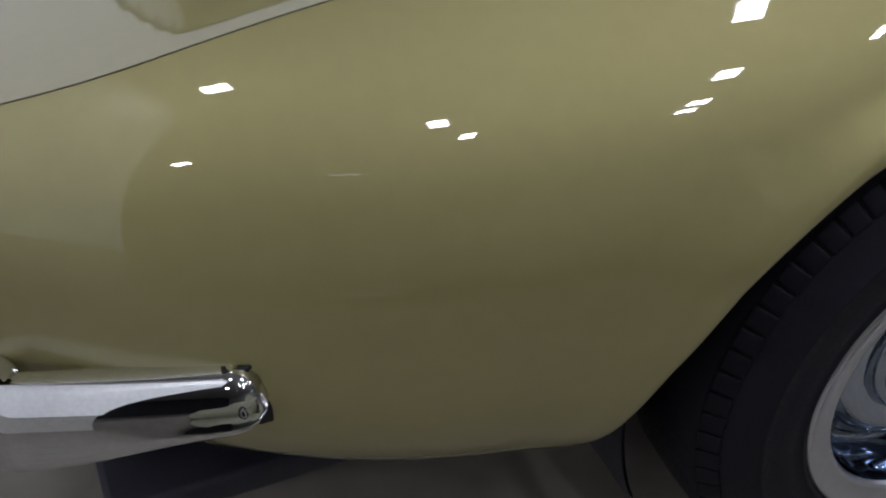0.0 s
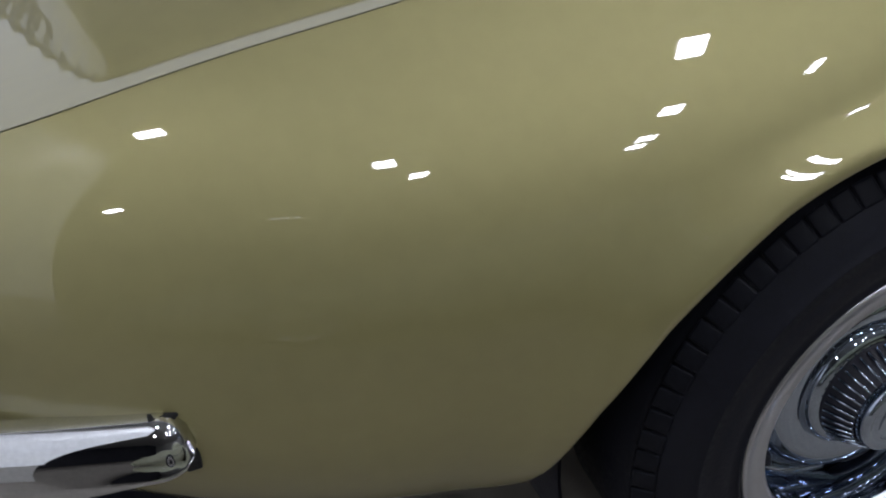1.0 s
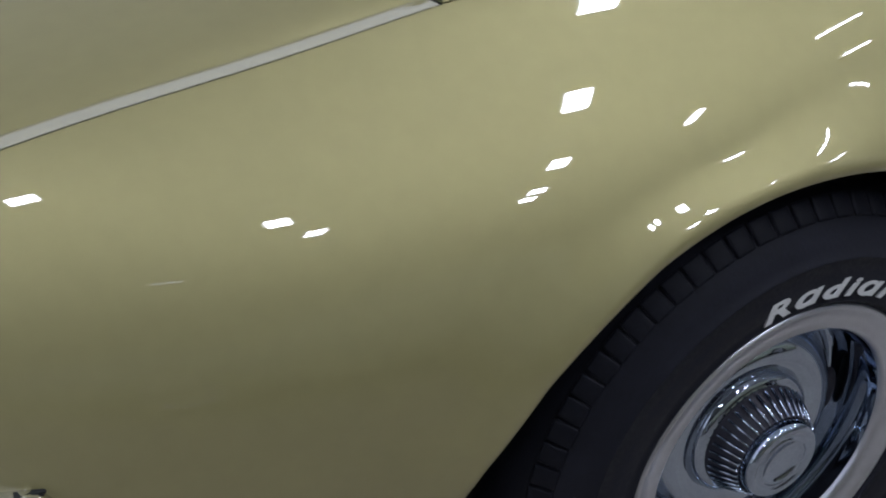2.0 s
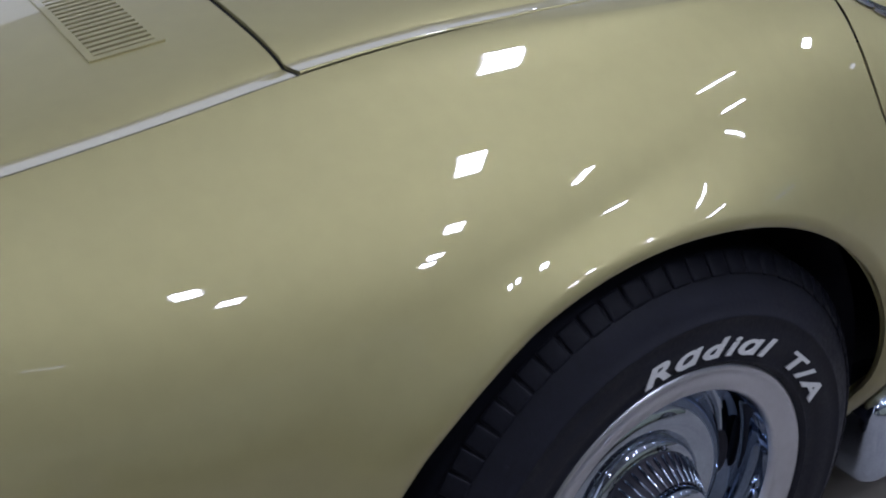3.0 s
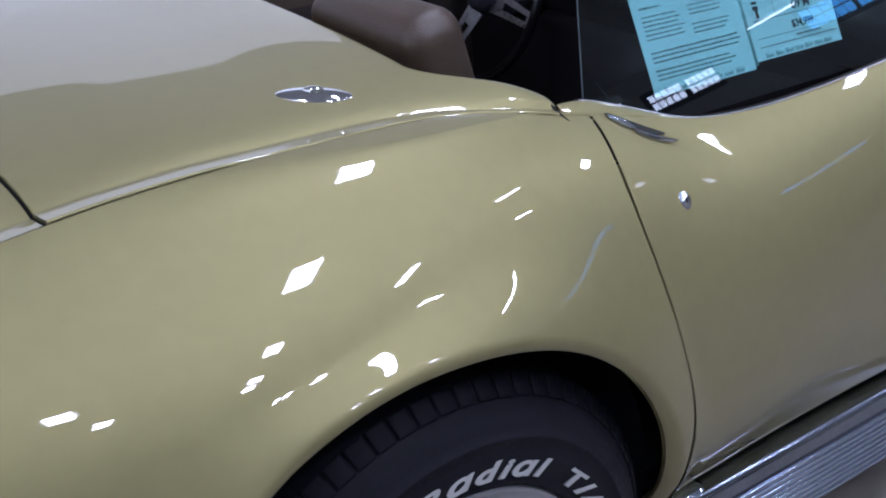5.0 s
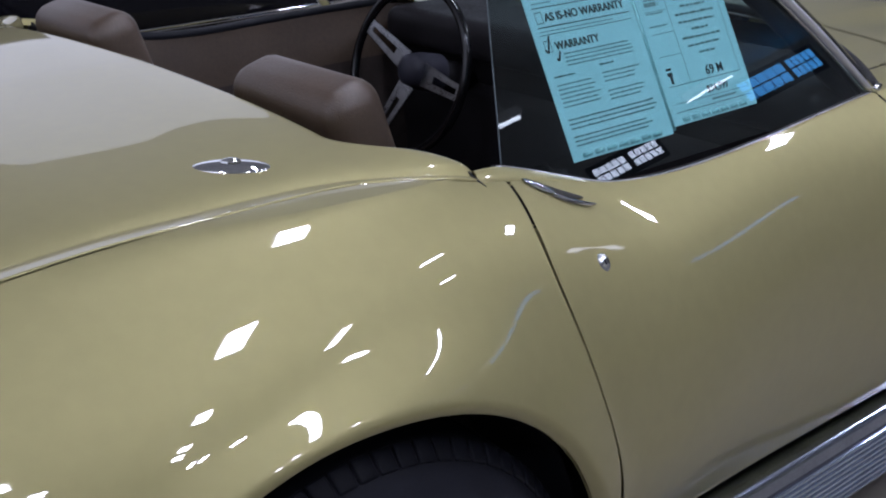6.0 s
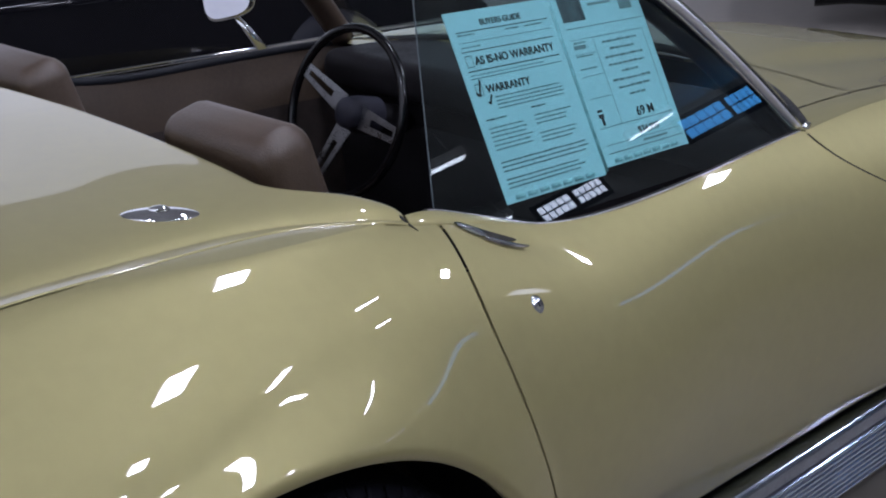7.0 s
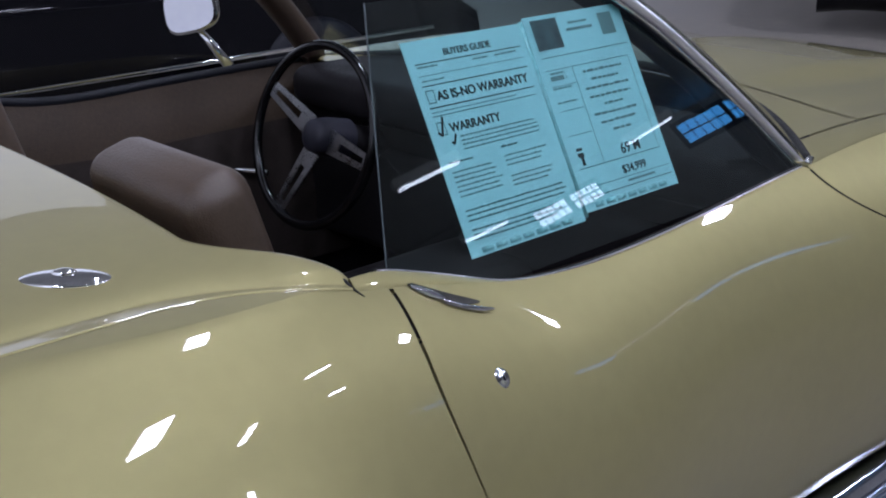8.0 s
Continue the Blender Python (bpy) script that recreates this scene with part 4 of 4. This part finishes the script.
# cloudy tape, and sleeve in darker cyan for the shade line between the sheets
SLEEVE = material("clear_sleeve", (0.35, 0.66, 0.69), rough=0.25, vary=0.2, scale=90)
o = part("sleeve_shade", boxed((W + 0.0004, 0.004, -0.0012), (W + 0.0086, H + 0.002, -0.0004)), SLEEVE, guide, "plastic sleeve's edge, darker cyan for the shade line")
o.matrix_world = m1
for mm, w in ((m1, W), (m2, W2)):
    for k in range(7):
        o = part("tape", boxed((0.02 + k * (w - 0.04) / 7, 0.003, 0.0006), (0.02 + (k + 0.8) * (w - 0.04) / 7, 0.010, 0.0009)), SLEEVE, guide if mm is m1 else price)
        o.matrix_world = mm

# ---- windscreen, posts and cowl ----
POST = [(1.285, 0.640, 0.806), (1.16, 0.592, 0.930), (1.02, 0.540, 1.052), (0.92, 0.50, 1.125)]
for sgn in (-1, 1):
    fx, fy, fz = (spline([(i, p[k]) for i, p in enumerate(POST)]) for k in range(3))
    line = [(fx(3 * i / 24), sgn * fy(3 * i / 24), fz(3 * i / 24)) for i in range(25)]
    if sgn < 0:
        part("inner_post_trim", tube([(x - 0.008, y + 0.044, z - 0.010) for x, y, z in line], 0.026, 12), BLACK, car, "black post trim")
        part("windscreen_post", tube([(x - 0.008, y + 0.014, z - 0.010) for x, y, z in line], 0.010, 12), BLACK, car)
        part("post_moulding", tube([(x - 0.006, y + 0.005, z - 0.005) for x, y, z in line], 0.0072, 10), SATIN, car, "bright post moulding")
        part("post_moulding", tube([(x - 0.016, y + 0.004, z - 0.012) for x, y, z in line], 0.0032, 8), CHROME, car)
    else:
        part("windscreen_post", tube(line, 0.016, 12), SADDLE, car, "saddle vinyl covered windscreen post")
        part("post_moulding", tube([(x + 0.012, y + 0.010, z + 0.009) for x, y, z in line], 0.0075, 10), RING, car, "bright post moulding")
    if sgn > 0:
        part("inner_post_trim", tube([(x - 0.014, y - 0.022, z - 0.006) for x, y, z in line[2:]], 0.030, 12), SADDLE, car, "saddle vinyl post trim")


clip = part("post_foot_clip", boxed((-0.012, -0.006, -0.005), (0.014, 0.006, 0.006), 0.004, 3), CHROME, car, "small bright clip at the post's foot")
clip.matrix_world = pose(1.272, -0.648, 0.815, 0, 0, 20)


def screen(u, v):
    fx, fy, fz = (spline([(i, p[k]) for i, p in enumerate(POST)]) for k in range(3))
    y = (2 * u - 1)
    bulge = 0.38 * (1 - y * y)
    return fx(3 * v) + bulge * (1 - 0.55 * v), y * fy(3 * v), fz(3 * v) + 0.02 * (1 - y * y)


ws = panel("windscreen", screen, 40, 20, CLEAR, thick=0.005, label="clear curved windscreen")
ws.visible_shadow = False
part("windscreen_header", tube([screen(i / 30, 1.0) for i in range(31)], 0.02, 12), BLACK, car)
part("windscreen_lower_trim", tube([screen(i / 60, 0.0) for i in range(61)], 0.010, 8), SEAL, car)


# ---- bonnet and cowl ----
def front_z(x, y):
    yc = crest_y(x)
    a = abs(y) / yc
    bulge = 0.020 * ease((0.52 - a) / 0.22) * ease((x - 1.62) / 0.5)
    return crest_z(x) - 0.012 * ease((1 - a) / 0.3) + bulge + 0.014 * (1 - a * a)


def bonnet_point(u, v):
    s = 2 * v - 1
    x0 = 1.603 + 0.13 * (1 - (abs(s)) ** 2.0)
    x = x0 + (3.29 - x0) * u
    y = s * min(0.555 + 0.02 * u, crest_y(x) - 0.012)
    return x, y, front_z(x, y)


panel("bonnet", bonnet_point, 60, 80, label="gold metallic bonnet with a raised centre")


def cowl_point(u, v):
    s = 2 * v - 1
    x1 = 1.595 + 0.13 * (1 - abs(s) ** 2)
    xs = screen(0.5 + s * 0.5, 0.0)[0] + 0.006
    x = xs + (x1 - xs) * u
    return x, s * 0.555, front_z(x, s * 0.555)


panel("cowl_panel", cowl_point, 16, 60)
for sgn in (-1, 1):
    def gutter(u, v):
        x = 1.256 + 2.03 * u
        ya = min(0.562 + 0.02 * max(0, (x - 1.6) / 1.35), crest_y(x) - 0.006)
        y = ya + (crest_y(x) - ya) * v
        return x, sgn * y, front_z(x, y) if v < 1 else crest_z(x)
    panel("wing_top", gutter, 60, 24)
    def wing_joint(u, v):
        g = 0.02 + 0.9 * u
        gg = 0.6 * (0.5 - 0.5 * math.cos(math.pi * g)) + 0.4 * g
        x = front_seam(gg) - 0.006 + 0.018 * v
        z = crest_z(x) + (low_z(x) - crest_z(x)) * gg
        return x, sgn * (side_y(x, z) - 0.0025), z
    panel("shut_joint", wing_joint, 40, 2, SEAL, thick=0.0008)

    def side_joint(u, v):
        x = 1.585 + 1.1 * u
        y = 0.5535 + 0.02 * max(0, (x - 1.6) / 1.35) + 0.010 * v
        return x, sgn * y, front_z(x, y) - 0.003
    panel("bonnet_joint", side_joint, 40, 2, SEAL, thick=0.0008)


def cowl_joint(u, v):
    q = 2 * u - 1
    x = 1.590 + 0.13 * (1 - q * q) + 0.018 * v
    return x, q * 0.556, front_z(x, q * 0.556) - 0.003


panel("bonnet_joint", cowl_joint, 60, 2, SEAL, thick=0.0008)


def nose_point(u, v):
    y = 2 * u - 1
    z = front_z(3.29, 0.4 * y) + (0.30 - front_z(3.29, 0.4 * y)) * v
    return 3.29 + 0.09 * math.sin(math.pi * v) * (1 - 0.5 * y * y), y * side_y(3.29, min(z, crest_z(3.29))), z


panel("nose_panel", nose_point, 40, 16)

part("bonnet_underlay", boxed((1.35, -0.60, 0.48), (2.3, 0.60, 0.66), 0.02), BLACK, car)

# ---- cabin ----
part("cabin_floor", boxed((0.10, -0.66, 0.24), (1.75, 0.66, 0.27)), CARPET, car)
part("bulkhead", boxed((0.08, -0.64, 0.25), (0.12, 0.64, 0.83), 0.01), CARPET, car, "dark carpeted bulkhead")
part("tunnel", boxed((0.3, -0.13, 0.26), (1.6, 0.13, 0.52), 0.05, 4), DARKVINYL, car, "dark centre tunnel")
for sgn in (-1, 1):
    def trim(u, v):
        x = 0.33 + 0.98 * u
        zt = crest_z(x) - 0.004
        z = zt - 0.45 * v
        return x, sgn * (crest_y(x) - 0.020 - 0.055 * math.sin(min(1, v * 2.2) * math.pi / 2) - 0.02 * ease((v - 0.4) / 0.3)), z
    panel("door_trim", lambda u, v: trim(u, 0.252 * v), 40, 16, TRIM, label="saddle brown vinyl door trim", thick=0.006)
    # lower trim gets the dark carpet colour to paint in the cabin's shade
    panel("door_trim_shaded", lambda u, v: trim(u, 0.248 + 0.752 * v), 40, 12, CARPET, label="lower door trim darkened for the cabin's shade", thick=0.006)
    # dark bar added over the far door's gold top to show it shaded
    if sgn > 0:
        part("door_top_shade", tube([(x, sgn * (crest_y(x) - 0.014), crest_z(x) + 0.001) for x in [0.32 + 0.95 * i / 30 for i in range(31)]], 0.011, 10), CAPSHADE, car)
    part("crank", tube([(1.0, sgn * 0.60, 0.60), (1.05, sgn * 0.575, 0.59), (1.06, sgn * 0.55, 0.59)], 0.008, 8), CHROME, car, "chrome window crank")


def seat(y):
    s = part("seat", boxed((0.30, y - 0.235, 0.27), (0.86, y + 0.235, 0.44), 0.06, 5), SADDLE, car, "saddle brown vinyl seat")
    bm = boxed((-0.048, -0.136, 0.0), (0.048, 0.136, 0.525), 0.034, 6)
    for vv in bm.verts:
        k = vv.co.z / 0.52
        vv.co.y *= 1.34 - 0.38 * max(0, k - 0.30) / 0.70
        if k > 0.9:
            vv.co.z -= 0.012 * (vv.co.y / 0.2) ** 2
    o = part("seat_back", bm, SADDLE, s, "padded vinyl seat back with rounded top")
    o.matrix_world = pose(0.425, y, 0.445, 0, -16, 0)
    return s


seat(-0.328)
seat(0.352)


def dash(u, v):
    y = -0.63 + 1.26 * u
    a = v * math.pi * 0.75
    hood = 0.03 * (math.exp(-((y - 0.37) / 0.2) ** 2) + math.exp(-((y + 0.37) / 0.2) ** 2))
    return 1.18 + 0.16 * math.cos(a) * -1 + 0.22 - 0.22 * v, y, 0.62 + (0.15 + hood) * math.sin(a) ** 0.8


panel("dashboard", dash, 40, 24, DARKVINYL, label="black padded dashboard")
part("dash_face", boxed((1.20, -0.63, 0.42), (1.40, 0.63, 0.66), 0.03, 3), DARKVINYL, car)
part("dash_top", boxed((1.16, -0.60, 0.72), (1.46, 0.60, 0.812), 0.035, 5), DARKVINYL, car, "dark padded dash top")

def steering_wheel():
    c = Vector((1.077, 0.360, 0.704))
    m = Matrix.Translation(c) @ pose(0, 0, 0, 0, -74, 0)   # local z points to the driver
    rim = [(0.188 * math.cos(2 * math.pi * i / 72), 0.188 * math.sin(2 * math.pi * i / 72), 0.035) for i in range(72)]
    w = part("steering_wheel", tube(rim, 0.0105, 16, True), RIMBLACK, car, "black three-spoke steering wheel with slotted steel spokes")
    w.matrix_world = m
    for a in (SPOKES):
        bm = bmesh.new()
        wd0, wd1 = 0.026, 0.017
        outer = [(0.035, -wd0), (0.184, -wd1), (0.184, wd1), (0.035, wd0)]
        inner = [(0.075, -0.0085), (0.165, -0.0065), (0.165, 0.0065), (0.075, 0.0085)]
        vo = [bm.verts.new((x, y, 0.012 + 0.11 * x)) for x, y in outer]
        vi = [bm.verts.new((x, y, 0.012 + 0.11 * x)) for x, y in inner]
        for k in range(4):
            bm.faces.new((vo[k], vo[(k + 1) % 4], vi[(k + 1) % 4], vi[k]))
        r = bmesh.ops.extrude_face_region(bm, geom=bm.faces[:])
        bmesh.ops.translate(bm, verts=[g for g in r["geom"] if isinstance(g, bmesh.types.BMVert)], vec=(0, 0, 0.003))
        s = part("spoke", bm, BRUSHED, w, "slotted brushed steel spoke", smooth=False)
        s.matrix_world = m @ pose(0, 0, 0, 0, 0, a)
    hub = part("horn_button", lathe([(0.0, 0.046), (0.02, 0.044), (0.034, 0.036), (0.038, 0.02), (0.042, 0.0), (0.045, -0.05)], 40, "z"), BLACK, w, "black horn button")
    hub.matrix_world = m
    col = part("steering_column", tube([(0, 0, 0.0), (0, 0, -0.22)], 0.035, 20), DARKVINYL, w)
    col.matrix_world = m


SPOKES = (65, -98, 157)
steering_wheel()

# mirror on the far door
def shield(k, depth, n=56):
    """Rings of a rounded, slightly tapering mirror head; k scales the outline, depth runs forward."""
    ring = []
    for i in range(n):
        a = 2 * math.pi * i / n
        c, q = math.cos(a), math.sin(a)
        y = 0.070 * math.copysign(abs(c) ** 0.62, c) * k
        z = 0.050 * math.copysign(abs(q) ** 0.62, q) * k * (1 + 0.12 * c)
        ring.append((depth, y, z))
    return ring


def shield_mesh(rings):
    bm = bmesh.new()
    vs = [[bm.verts.new(p) for p in shield(*r)] for r in rings]
    for a, b in zip(vs, vs[1:]):
        for i in range(len(a)):
            j = (i + 1) % len(a)
            bm.faces.new((a[i], a[j], b[j], b[i]))
    bm.faces.new(vs[0])
    bm.faces.new(vs[-1][::-1])
    return bm


MIRROR_AT = pose(1.045, 0.80, 0.925, -12, 8, 24)
mm = part("door_mirror", shield_mesh([(1.0, -0.004), (1.04, 0.0), (1.02, 0.010), (0.9, 0.022), (0.6, 0.032), (0.2, 0.036)]), CHROME, car, "chrome door mirror on a stalk")
mm.matrix_world = MIRROR_AT
g = part("mirror_glass", shield_mesh([(0.93, -0.006), (0.95, -0.0035)]), MIRROR, mm, "mirror glass", smooth=False)
g.matrix_world = MIRROR_AT
part("mirror_stalk", tube([(1.055, 0.795, 0.885), (1.085, 0.775, 0.84), (1.105, 0.745, 0.795)], lambda t: 0.007 + 0.006 * t, 10), CHROME, mm)


# ---- the neighbours ----
def parked_car(x, y, turn, label, length=4.6, width=1.8, tall=0.44, paint=None, coat="glossy black body", name="parked_car"):
    e = thing(name, label, "car", "parked cars")
    top = spline([(0, 0.62), (0.5, 0.80), (1.3, 0.86), (3.3, 0.88), (4.2, 0.82), (4.6, 0.60)])

    def hull(u, v):
        xx = u * length
        half = width / 2 * (0.80 + 0.20 * math.sin(math.pi * min(1, max(0, 0.1 + 0.8 * u))))
        zt = top(xx * 4.6 / length)
        prof = [(0.80, 0.16), (0.96, 0.30), (1.0, 0.48), (0.985, 0.62), (0.93, 0.93), (0.70, 1.0), (0.0, 1.03)]
        t = v * 12
        side = 1 if t < 6 else -1
        k = t if t < 6 else 12 - t
        i = min(5, int(k))
        f = k - i
        a, b = prof[i], prof[i + 1]
        wv, hv = a[0] + (b[0] - a[0]) * f, a[1] + (b[1] - a[1]) * f
        return xx - length / 2, side * half * wv, hv * zt if hv > 0.2 else 0.16
    paint = paint or BLACKPAINT
    part("body", sheet(hull, 60, 48), paint, e, coat)

    def cabin(u, v):
        a = math.pi * v
        xx = (u - 0.5) * 2.2 - 0.1
        h = tall * math.sin(math.pi * min(1, max(0, u))) ** 0.55
        return xx, math.cos(a) * (0.74 - 0.1 * h), 0.84 + h * math.sin(a) ** 0.5
    part("greenhouse", sheet(cabin, 40, 24), paint, e)
    for wx in (-1.3, 1.35):
        for sy in (-1, 1):
            w = part("wheel", lathe([(0.0, -0.10), (0.20, -0.10), (0.22, -0.11), (0.31, -0.09), (0.325, -0.06), (0.325, 0.08), (0.2, 0.09)], 40), RUBBER, e)
            w.location = (wx, sy * (width / 2 - 0.13), 0.325)
            r = part("rim", lathe([(0.0, -0.09), (0.10, -0.10), (0.19, -0.105), (0.205, -0.112), (0.21, -0.10)], 40), CHROME, w)
            r.location = (0, 0, 0)
    for sy in (-1, 1):
        part("side_strip", boxed((-1.9, sy * (width / 2 - 0.02) - 0.006, 0.55), (1.9, sy * (width / 2 - 0.02) + 0.006, 0.565), 0.003), CHROME, e)
    e.matrix_basis = pose(x, y, 0, 0, 0, turn)
    return e


parked_car(0.9, 2.75, 0, "black parked car with glossy paint beside the convertible")
parked_car(8.3, 0.7, 118, "black parked car standing across the aisle")
parked_car(0.3, -3.3, 180, "pale grey-green parked car with a tall roof beside the aisle", length=5.0, width=1.85, tall=0.72, paint=GREENPAINT, coat="pale grey-green body")
